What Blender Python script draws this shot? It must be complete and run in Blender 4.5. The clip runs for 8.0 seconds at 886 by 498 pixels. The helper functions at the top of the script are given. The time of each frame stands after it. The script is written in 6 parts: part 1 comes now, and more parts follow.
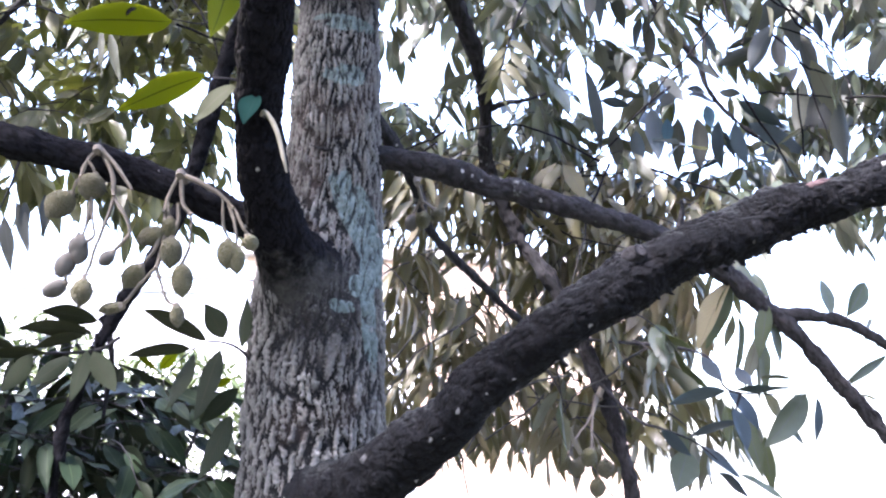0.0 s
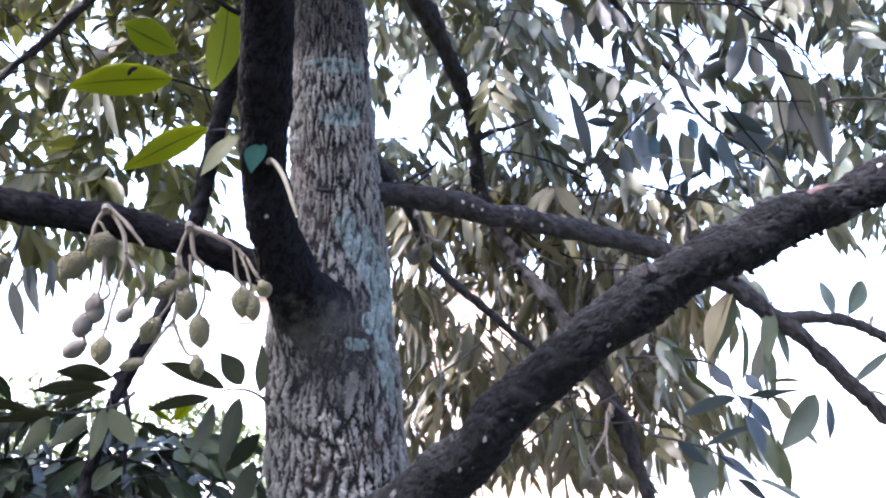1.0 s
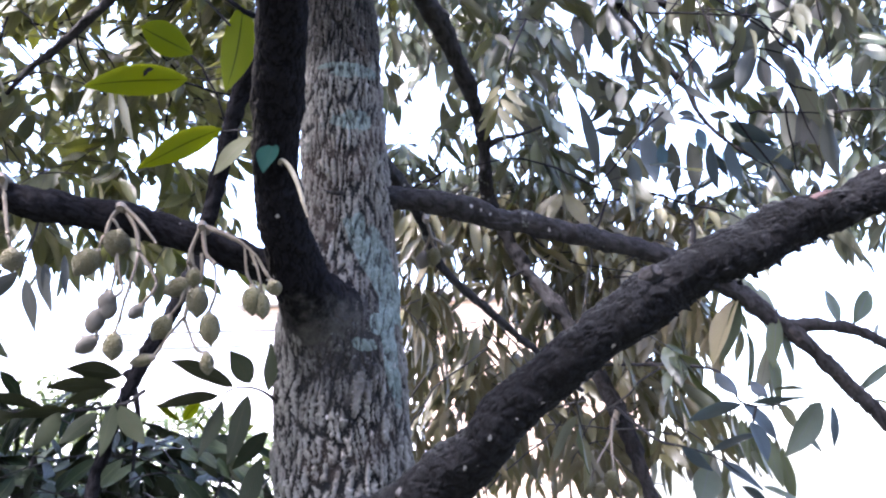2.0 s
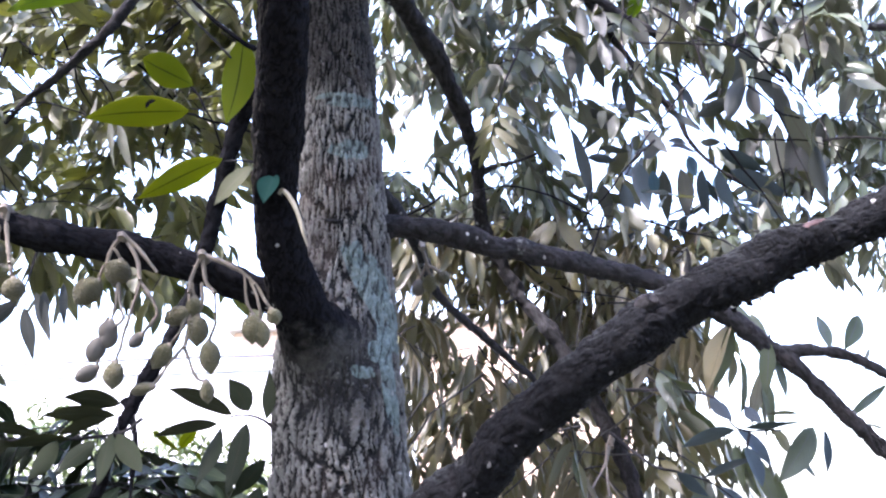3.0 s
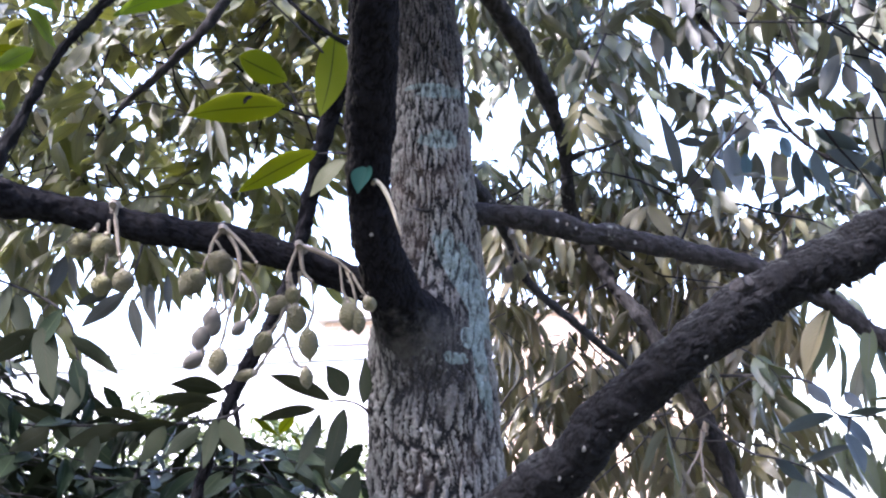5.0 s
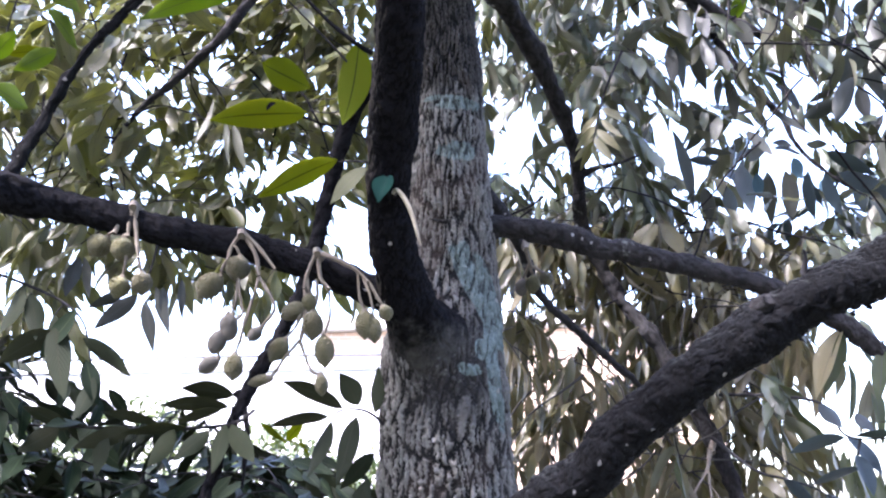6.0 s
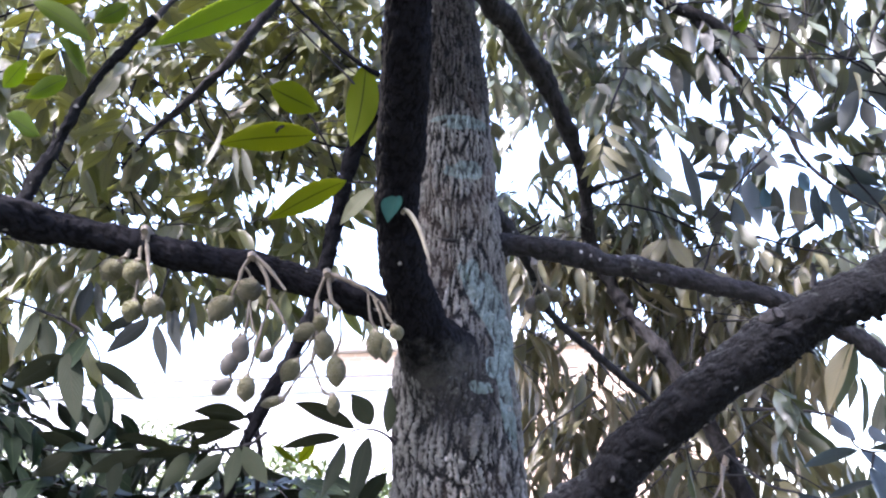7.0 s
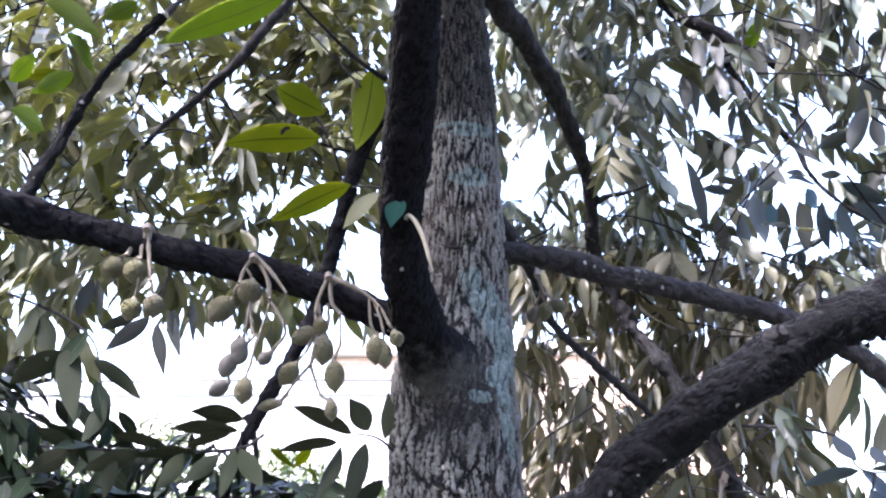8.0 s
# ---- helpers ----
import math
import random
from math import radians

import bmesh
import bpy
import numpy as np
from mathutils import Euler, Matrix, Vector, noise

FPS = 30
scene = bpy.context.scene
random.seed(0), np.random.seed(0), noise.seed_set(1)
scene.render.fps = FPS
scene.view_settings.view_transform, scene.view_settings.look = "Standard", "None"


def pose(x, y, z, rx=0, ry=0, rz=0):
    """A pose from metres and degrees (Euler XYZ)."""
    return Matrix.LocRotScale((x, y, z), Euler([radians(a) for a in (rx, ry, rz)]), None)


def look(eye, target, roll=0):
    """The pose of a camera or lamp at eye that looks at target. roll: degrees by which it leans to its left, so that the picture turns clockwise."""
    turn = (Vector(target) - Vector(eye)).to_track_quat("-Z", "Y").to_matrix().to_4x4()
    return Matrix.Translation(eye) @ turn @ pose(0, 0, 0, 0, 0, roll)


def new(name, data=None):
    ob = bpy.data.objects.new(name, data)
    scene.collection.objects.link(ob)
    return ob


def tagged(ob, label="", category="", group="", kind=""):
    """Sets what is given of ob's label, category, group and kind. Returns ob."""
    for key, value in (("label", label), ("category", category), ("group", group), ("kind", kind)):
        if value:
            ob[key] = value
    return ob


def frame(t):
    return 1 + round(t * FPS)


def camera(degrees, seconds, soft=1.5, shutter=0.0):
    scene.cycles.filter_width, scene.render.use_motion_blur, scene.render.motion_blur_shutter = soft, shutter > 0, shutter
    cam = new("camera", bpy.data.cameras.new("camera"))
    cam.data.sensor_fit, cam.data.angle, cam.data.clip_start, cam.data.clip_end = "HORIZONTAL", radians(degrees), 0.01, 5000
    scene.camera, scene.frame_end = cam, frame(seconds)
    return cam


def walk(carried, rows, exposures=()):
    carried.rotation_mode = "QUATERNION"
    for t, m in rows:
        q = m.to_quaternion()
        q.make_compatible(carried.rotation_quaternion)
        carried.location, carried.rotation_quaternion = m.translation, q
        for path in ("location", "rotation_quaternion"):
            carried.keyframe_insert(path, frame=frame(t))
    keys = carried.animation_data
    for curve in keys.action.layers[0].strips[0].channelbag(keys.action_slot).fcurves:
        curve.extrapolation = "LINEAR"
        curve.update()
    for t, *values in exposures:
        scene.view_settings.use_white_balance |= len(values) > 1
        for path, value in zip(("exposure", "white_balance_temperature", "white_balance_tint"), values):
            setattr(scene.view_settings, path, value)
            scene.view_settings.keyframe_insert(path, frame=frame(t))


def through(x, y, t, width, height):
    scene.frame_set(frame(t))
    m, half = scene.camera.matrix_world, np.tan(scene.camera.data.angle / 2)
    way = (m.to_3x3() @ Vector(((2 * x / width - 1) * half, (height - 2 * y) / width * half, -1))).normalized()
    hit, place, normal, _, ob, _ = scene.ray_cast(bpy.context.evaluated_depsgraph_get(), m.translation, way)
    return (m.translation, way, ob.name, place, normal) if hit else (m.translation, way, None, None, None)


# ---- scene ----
cam = camera(50.0, 8.0, soft=2.2)
PATH = [
    (0, (0.064, 0.054, 1.655), (0.047, 2.012, 2.0615), 1.8),
    (0.5, (0.052, 0.043, 1.652), (0.005, 1.997, 2.075), -1.4),
    (1, (0.018, 0.025, 1.658), (0.036, 1.971, 2.120), -2.8),
    (1.2, (0.016, 0.018, 1.646), (0.026, 1.957, 2.133), -2.4),
    (2.3, (0.018, -0.002, 1.635), (0.013, 1.938, 2.122), -1.6),
    (2.5, (0.015, -0.019, 1.642), (-0.005, 1.917, 2.144), -1.0),
    (3, (0.003, -0.014, 1.638), (0.028, 1.913, 2.173), -2.3),
    (3.5, (0.004, 0.0, 1.613), (-0.063, 1.939, 2.089), 0.0),
    (4, (-0.001, -0.021, 1.626), (-0.079, 1.899, 2.183), -1.2),
    (4.5, (-0.002, -0.016, 1.624), (-0.086, 1.921, 2.115), -1.5),
    (4.7, (-0.003, -0.023, 1.63), (-0.138, 1.906, 2.138), -2.3),
    (5.8, (-0.035, -0.042, 1.626), (-0.209, 1.877, 2.156), -1.3),
    (6, (-0.042, -0.040, 1.625), (-0.194, 1.877, 2.170), -0.3),
    (6.5, (-0.038, -0.051, 1.632), (-0.226, 1.844, 2.240), -0.4),
    (7, (-0.044, -0.049, 1.622), (-0.211, 1.855, 2.206), -1.1),
    (7.5, (-0.044, -0.044, 1.622), (-0.145, 1.867, 2.203), -0.8),
    (8, (-0.042, -0.038, 1.626), (-0.218, 1.861, 2.223), 0.6),
]
EXPOSURE = [(0.0, 4.00, 5920, 26), (1.5, 3.90, 5920, 26), (3.5, 3.80, 5920, 26), (8.0, 3.78, 5920, 26)]
walk(cam, [(t, look(eye, target, roll)) for t, eye, target, roll in PATH], EXPOSURE)

# ---- world, sun and exposure ----
SUN = Vector((-0.42, -0.33, 0.85)).normalized()
world = bpy.data.worlds.new("hazy_day")
scene.world = world
world.use_nodes = True
wn = world.node_tree
wn.nodes.clear()
sky = wn.nodes.new("ShaderNodeTexSky")
sky.sky_type = "NISHITA"
sky.sun_disc = False
sky.sun_elevation = math.asin(SUN.z)
sky.sun_rotation = math.atan2(SUN.x, SUN.y)
sky.air_density, sky.dust_density, sky.ozone_density = 1.0, 3.0, 1.0
wb = wn.nodes.new("ShaderNodeBackground")
wb.inputs["Strength"].default_value = 0.15
wo = wn.nodes.new("ShaderNodeOutputWorld")
wn.links.new(sky.outputs["Color"], wb.inputs["Color"])
wn.links.new(wb.outputs["Background"], wo.inputs["Surface"])

sun_data = bpy.data.lights.new("sun", "SUN")
sun_data.energy, sun_data.angle, sun_data.color = 2.0, radians(8.0), (1.0, 0.97, 0.92)
sun = new("sun", sun_data)
sun.matrix_world = look(SUN * 30, (0, 0, 0))


# ---- materials ----
class Nodes:
    """A short way to write a node material."""

    def __init__(self, name):
        self.mat = bpy.data.materials.new(name)
        self.mat.use_nodes = True
        self.t = self.mat.node_tree
        self.t.nodes.clear()
        self.out = self.t.nodes.new("ShaderNodeOutputMaterial")

    def n(self, kind):
        return self.t.nodes.new("ShaderNode" + kind)

    def link(self, a, b):
        self.t.links.new(a, b)

    def put(self, socket, value):
        if isinstance(value, bpy.types.NodeSocket):
            self.link(value, socket)
        elif isinstance(value, tuple) and len(value) == 3 and socket.type == "RGBA":
            socket.default_value = (*value, 1)
        else:
            socket.default_value = value

    def noise(self, scale, detail=4.0, rough=0.55, vector=None, stretch=None):
        node = self.n("TexNoise")
        node.inputs["Scale"].default_value = scale
        node.inputs["Detail"].default_value = detail
        node.inputs["Roughness"].default_value = rough
        self.link(self.coords(stretch) if vector is None else vector, node.inputs["Vector"])
        return node.outputs["Fac"]

    def coords(self, stretch=None):
        c = self.n("TexCoord").outputs["Object"]
        if stretch:
            m = self.n("Mapping")
            m.inputs["Scale"].default_value = stretch
            self.link(c, m.inputs["Vector"])
            c = m.outputs["Vector"]
        return c

    def ramp(self, fac, *stops):
        node = self.n("ValToRGB")
        e = node.color_ramp.elements
        while len(e) < len(stops):
            e.new(0.5)
        for k, (at, colour) in zip(e, stops):
            k.position, k.color = at, (*colour, 1) if isinstance(colour, tuple) else (colour, colour, colour, 1)
        self.link(fac, node.inputs["Fac"])
        return node.outputs["Color"]

    def mix(self, fac, a, b, blend="MIX"):
        node = self.n("Mix")
        node.data_type, node.blend_type = "RGBA", blend
        self.put(node.inputs[0], fac)
        self.put(node.inputs[6], a)
        self.put(node.inputs[7], b)
        return node.outputs[2]

    def math(self, op, a, b=0.5, c=0.5):
        node = self.n("Math")
        node.operation = op
        for socket, v in zip(node.inputs, (a, b, c)):
            self.put(socket, v)
        return node.outputs[0]

    def bump(self, height, strength, distance):
        node = self.n("Bump")
        node.inputs["Strength"].default_value = strength
        node.inputs["Distance"].default_value = distance
        self.link(height, node.inputs["Height"])
        return node.outputs["Normal"]

    def principled(self, colour, rough, normal=None, **more):
        node = self.n("BsdfPrincipled")
        self.put(node.inputs["Base Color"], colour)
        self.put(node.inputs["Roughness"], rough)
        if normal is not None:
            self.link(normal, node.inputs["Normal"])
        for key, value in more.items():
            self.put(node.inputs[key.replace("_", " ")], value)
        return node.outputs[0]

    def done(self, shader):
        self.link(shader, self.out.inputs["Surface"])
        return self.mat


def window(m, value, low, high, soft):
    """1 where value lies between low and high."""
    a, b = m.n("MapRange"), m.n("MapRange")
    a.interpolation_type = b.interpolation_type = "SMOOTHSTEP"
    for node, lo, hi in ((a, low - soft, low + soft), (b, high + soft, high - soft)):
        m.put(node.inputs["Value"], value)
        node.inputs["From Min"].default_value, node.inputs["From Max"].default_value = lo, hi
    return m.math("MULTIPLY", a.outputs[0], b.outputs[0])


def bark_material(name, ridge, furrow, lichen, lichen_amount, moss, trunk=False, gloss=0.22, relief_depth=0.003, speck=0.06, foot=None, lit_crust=None, lit_way=(0.0, 0.0, 1.0)):
    m = Nodes(name)
    relief = m.n("Attribute")
    relief.attribute_name = "relief"
    height = relief.outputs["Fac"]
    grain = m.noise(210, 6, 0.65, stretch=(1, 1, 0.4))
    broad = m.noise(7, 4, 0.6)
    tone = m.mix(m.ramp(broad, (0.32, 0.0), (0.7, 1.0)), ridge, tuple(c * k for c, k in zip(ridge, (0.76, 0.75, 0.73))))
    tone = m.mix(m.ramp(grain, (0.36, 0.0), (0.66, 1.0)), tuple(c * 0.68 for c in ridge), m.mix(0.5, tone, tuple(min(1, c * 1.35) for c in ridge)))
    # cracks darkened and ridge tops lightened: bark tone with the relief's shading painted in
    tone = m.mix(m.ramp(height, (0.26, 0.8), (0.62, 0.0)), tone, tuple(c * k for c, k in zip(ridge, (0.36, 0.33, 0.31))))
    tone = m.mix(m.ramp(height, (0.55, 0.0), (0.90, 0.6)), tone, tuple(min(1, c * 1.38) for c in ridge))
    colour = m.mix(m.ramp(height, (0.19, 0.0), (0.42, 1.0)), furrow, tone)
    patches = m.noise(11, 5, 0.62, stretch=(1.2, 1.2, 0.75))
    spots = m.ramp(patches, (0.62 - lichen_amount, 0.0), (0.67 - lichen_amount, 1.0))
    if trunk:
        sep = m.n("SeparateXYZ")
        m.link(m.coords(), sep.inputs[0])
        torn = m.math("MULTIPLY", m.math("SUBTRACT", m.noise(26, 6, 0.7), 0.5), 3.4)
        x, z = sep.outputs["X"], sep.outputs["Z"]
        # lichen: middle x and z, half width and height, slant
        for cx, cz, rx, rz, slant, edge in LICHEN:
            fall = m.math("SUBTRACT", z, cz)
            over = m.math("SUBTRACT", m.math("MULTIPLY_ADD", fall, -slant, x), cx)
            far = m.math("ADD", m.math("POWER", m.math("ABSOLUTE", m.math("DIVIDE", over, rx)), 2.5), m.math("POWER", m.math("ABSOLUTE", m.math("DIVIDE", fall, rz)), 2.5))
            blot = m.ramp(m.math("SUBTRACT", m.math("ADD", far, m.math("MULTIPLY", torn, edge)), 0.35), (0.35, 1.0), (0.55, 0.0))
            spots = m.math("MAXIMUM", blot, spots)
        # upper trunk painted darker, for the shade of the crown above it
        crown_shade = m.math("MULTIPLY", window(m, m.math("MULTIPLY_ADD", m.noise(20, 5, 0.7), 0.09, z), 2.60, 9.0, 0.035), m.ramp(m.noise(34, 5, 0.65), (0.32, 1.0), (0.72, 0.7)))
        colour = m.mix(crown_shade, colour, m.mix(1.0, colour, (0.22, 0.205, 0.20), "MULTIPLY"))
        rust = m.math("MULTIPLY", window(m, m.noise(5, 3), 0.58, 0.75, 0.03), 0.15)
        colour = m.mix(rust, colour, (0.13, 0.085, 0.065))
        low = m.math("MULTIPLY_ADD", m.noise(16, 4), 0.07, z)
        sooty = m.math("MULTIPLY", window(m, low, 1.85, 2.06, 0.06), window(m, m.math("MULTIPLY_ADD", m.noise(14, 4), 0.1, x), -0.20, -0.045, 0.04))
        colour = m.mix(m.math("MULTIPLY", sooty, m.ramp(m.noise(22, 5, 0.65), (0.3, 0.45), (0.55, 0.95))), colour, (0.022, 0.020, 0.019))
    if foot:
        # the dark bark breaks up into grey towards the fork
        rise = m.n("SeparateXYZ")
        m.link(m.coords(), rise.inputs[0])
        torn = m.math("MULTIPLY_ADD", m.noise(24, 5, 0.7), 0.22, m.math("MULTIPLY_ADD", rise.outputs["X"], -0.35, rise.outputs["Z"]))
        colour = m.mix(m.math("MULTIPLY", window(m, torn, 0.0, 2.135, 0.045), 0.85), colour, m.mix(grain, tuple(c * 0.35 for c in foot), foot))
    pale = m.mix(m.ramp(m.noise(60, 4), (0.35, 0.0), (0.65, 1.0)), lichen, tuple(c * 0.55 for c in lichen))
    colour = m.mix(m.math("MULTIPLY", spots, m.ramp(height, (0.10, 0.15), (0.34, 0.92))), colour, pale)
    # paler towards the light: lichen crust and lit side, both put into the colour
    if lit_crust:
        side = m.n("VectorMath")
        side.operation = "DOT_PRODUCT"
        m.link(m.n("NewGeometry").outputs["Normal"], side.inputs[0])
        side.inputs[1].default_value = lit_way
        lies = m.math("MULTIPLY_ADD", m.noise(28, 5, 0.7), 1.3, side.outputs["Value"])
        colour = m.mix(m.math("MULTIPLY", window(m, lies, 1.40, 9.0, 0.22), 0.75), colour, m.mix(grain, tuple(c * 0.4 for c in lit_crust), lit_crust))
    growth = m.ramp(m.noise(18, 4, 0.6), (0.56, 0.0), (0.70, 0.4))
    colour = m.mix(growth, colour, moss)
    flecks = m.ramp(m.noise(160, 3, 0.6), (0.60, 0.0), (0.70, 0.3))
    colour = m.mix(flecks, colour, tuple(min(1, c * 1.9) for c in ridge))
    dots = m.n("TexVoronoi")
    dots.inputs["Scale"].default_value = 48
    m.link(m.coords((1.0, 1.0, 0.8)), dots.inputs["Vector"])
    pick = m.n("SeparateXYZ")
    m.link(dots.outputs["Color"], pick.inputs[0])
    specks = m.math("MULTIPLY", m.ramp(m.math("ADD", dots.outputs["Distance"], m.math("MULTIPLY", m.noise(130, 3, 0.6), 0.5)), (0.38, 0.85), (0.46, 0.0)), m.ramp(pick.outputs["X"], (0.99 - speck, 0.0), (1.0 - speck, 1.0)))
    colour = m.mix(specks, colour, (0.36, 0.35, 0.33))
    fine = m.math("ADD", m.noise(420, 5, 0.7), m.math("MULTIPLY", grain, 1.5))
    return m.done(m.principled(colour, m.ramp(grain, (0.2, 0.8), (0.8, 0.97)), m.bump(fine, 0.9, relief_depth), Specular_IOR_Level=gloss))


LICHEN = [(-0.165, 2.512, 0.050, 0.020, 0.3, 0.75), (-0.21, 2.525, 0.03, 0.008, 0.5, 0.5), (-0.165, 2.392, 0.045, 0.026, 0.3, 1.0), (-0.130, 2.09, 0.027, 0.095, -0.45, 0.36),
          (-0.100, 2.06, 0.022, 0.11, -0.25, 0.30), (-0.092, 1.90, 0.014, 0.12, -0.1, 0.8), (-0.113, 1.950, 0.016, 0.024, 0.0, 0.5), (-0.138, 1.908, 0.026, 0.014, -0.3, 0.75), (-0.15, 2.155, 0.014, 0.034, 0.0, 0.4)]
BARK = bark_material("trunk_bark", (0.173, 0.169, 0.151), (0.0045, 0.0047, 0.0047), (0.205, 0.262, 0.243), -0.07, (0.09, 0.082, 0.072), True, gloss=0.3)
# stem and limb: toned for their shaded undersides, with the lit side painted paler
BARK_DARK = bark_material("stem_bark", (0.0084, 0.0082, 0.0096), (0.0040, 0.0039, 0.0046), (0.10, 0.10, 0.10), -0.07, (0.010, 0.0095, 0.0105), gloss=0.06, speck=0.03, foot=(0.115, 0.111, 0.100), lit_crust=(0.085, 0.077, 0.064), lit_way=(-1.0, 0.0, 0.1))
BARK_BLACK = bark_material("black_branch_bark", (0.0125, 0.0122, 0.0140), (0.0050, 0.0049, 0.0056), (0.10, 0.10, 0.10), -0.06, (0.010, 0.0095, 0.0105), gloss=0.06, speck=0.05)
BARK_LIMB = bark_material("limb_bark", (0.0083, 0.0086, 0.0096), (0.0036, 0.0036, 0.0040), (0.15, 0.15, 0.145), -0.06, (0.018, 0.017, 0.019), gloss=0.12, speck=0.11, lit_crust=(0.052, 0.056, 0.053))
BARK_TWIG = bark_material("branch_bark", (0.0250, 0.0238, 0.0245), (0.012, 0.010, 0.010), (0.22, 0.23, 0.21), -0.04, (0.055, 0.047, 0.042), gloss=0.25)


def leaf_material(name, low, high, rib, gloss, through, through_share):
    m = Nodes(name)
    seed = m.math("FRACT", m.math("ADD", m.n("NewGeometry").outputs["Random Per Island"], m.n("ObjectInfo").outputs["Random"]))
    uv = m.n("SeparateXYZ")
    m.link(m.n("UVMap").outputs[0], uv.inputs[0])
    across = m.math("ABSOLUTE", m.math("SUBTRACT", uv.outputs["X"], 0.5))
    mottle = m.noise(45, 3, 0.6)
    colour = m.mix(m.ramp(seed, (0.0, 0.0), (1.0, 1.0)), low, high)
    colour = m.mix(m.math("MULTIPLY", mottle, 0.45), colour, tuple(c * 0.55 for c in low))
    middle = m.n("MapRange")
    m.put(middle.inputs["Value"], across)
    middle.inputs["From Min"].default_value, middle.inputs["From Max"].default_value = 0.010, 0.034
    middle.inputs["To Min"].default_value, middle.inputs["To Max"].default_value = 0.8, 0.0
    colour = m.mix(middle.outputs[0], colour, rib)
    veins = m.n("TexWave")
    veins.wave_type, veins.bands_direction = "BANDS", "Y"
    tilt = m.n("CombineXYZ")
    m.link(m.math("MULTIPLY_ADD", across, -0.55, uv.outputs["Y"]), tilt.inputs["Y"])
    m.link(tilt.outputs[0], veins.inputs["Vector"])
    veins.inputs["Scale"].default_value = 4.5
    veins.inputs["Distortion"].default_value = 0.4
    normal = m.bump(m.math("ADD", veins.outputs["Fac"], mottle), 0.25, 0.0012)
    body = m.principled(colour, gloss, normal, Specular_IOR_Level=0.5 if gloss < 0.55 else 0.15 if gloss < 0.65 else 0.04)
    glow = m.n("BsdfTranslucent")
    m.put(glow.inputs["Color"], m.mix(middle.outputs[0], m.mix(seed, through, tuple(c * 0.6 for c in through)), tuple(c * 0.5 for c in rib)))
    both = m.n("MixShader")
    both.inputs[0].default_value = through_share
    m.link(body, both.inputs[1])
    m.link(glow.outputs[0], both.inputs[2])
    return m.done(both.outputs[0])


LEAF_TOP = leaf_material("leaf_upper_face", (0.060, 0.082, 0.054), (0.150, 0.176, 0.128), (0.19, 0.20, 0.14), 0.24, (0.28, 0.31, 0.10), 0.40)
LEAF_UNDER = leaf_material("leaf_under_face", (0.108, 0.118, 0.088), (0.215, 0.220, 0.160), (0.16, 0.14, 0.08), 0.42, (0.28, 0.28, 0.11), 0.40)
LEAF_FRESH = leaf_material("fresh_leaf_upper_face", (0.068, 0.080, 0.034), (0.155, 0.162, 0.074), (0.17, 0.175, 0.08), 0.36, (0.38, 0.40, 0.12), 0.46)
LEAF_FRESH_UNDER = leaf_material("fresh_leaf_under_face", (0.15, 0.148, 0.080), (0.285, 0.264, 0.145), (0.18, 0.16, 0.09), 0.5, (0.38, 0.40, 0.12), 0.46)
LEAF_YOUNG = leaf_material("young_leaf", (0.075, 0.10, 0.008), (0.10, 0.13, 0.012), (0.04, 0.05, 0.012), 0.7, (0.42, 0.46, 0.018), 0.55)
# teal leaf: the sky's reflection on it is put into the base colour
LEAF_BLUE = leaf_material("sky_tinted_leaf", (0.006, 0.027, 0.023), (0.008, 0.033, 0.028), (0.02, 0.05, 0.04), 0.8, (0.04, 0.12, 0.08), 0.2)
# bluer copy of the leaf, with lens haze and shade put into its colour
LEAF_STEEL = leaf_material("haze_tinted_leaf", (0.026, 0.043, 0.050), (0.066, 0.090, 0.098), (0.06, 0.08, 0.08), 0.4, (0.10, 0.16, 0.15), 0.3)
# darker copy of the leaf faces, for leaves in shade
LEAF_DIM = leaf_material("shaded_leaf_under_face", (0.042, 0.048, 0.042), (0.092, 0.098, 0.084), (0.11, 0.11, 0.09), 0.45, (0.12, 0.14, 0.07), 0.30)
LEAF_GREEN = leaf_material("green_leaf_under_face", (0.06, 0.10, 0.012), (0.11, 0.16, 0.022), (0.14, 0.17, 0.05), 0.6, (0.34, 0.46, 0.03), 0.55)
# leaves coloured as blue lens flare, not as foliage
LEAF_FLARE = leaf_material("flare_blue_leaf_face", (0.10, 0.20, 0.28), (0.14, 0.26, 0.34), (0.12, 0.2, 0.26), 0.25, (0.2, 0.3, 0.35), 0.3)
LEAF_BRONZE = leaf_material("bronze_leaf", (0.084, 0.081, 0.036), (0.205, 0.190, 0.098), (0.16, 0.15, 0.08), 0.28, (0.26, 0.25, 0.06), 0.38)
LEAF_BRONZE_UNDER = leaf_material("bronze_leaf_under_face", (0.115, 0.100, 0.060), (0.228, 0.197, 0.120), (0.18, 0.13, 0.06), 0.45, (0.28, 0.24, 0.07), 0.38)
LEAF_PALE = leaf_material("pale_dry_leaf", (0.080, 0.090, 0.050), (0.12, 0.125, 0.072), (0.2, 0.19, 0.12), 0.6, (0.34, 0.36, 0.16), 0.3)
LEAF_YELLOW = leaf_material("yellowed_leaf_face", (0.24, 0.21, 0.12), (0.30, 0.26, 0.14), (0.26, 0.22, 0.12), 0.5, (0.5, 0.42, 0.16), 0.35)
LEAF_DRY = leaf_material("dry_leaf_face", (0.15, 0.13, 0.085), (0.22, 0.185, 0.12), (0.2, 0.13, 0.06), 0.6, (0.4, 0.25, 0.08), 0.3)
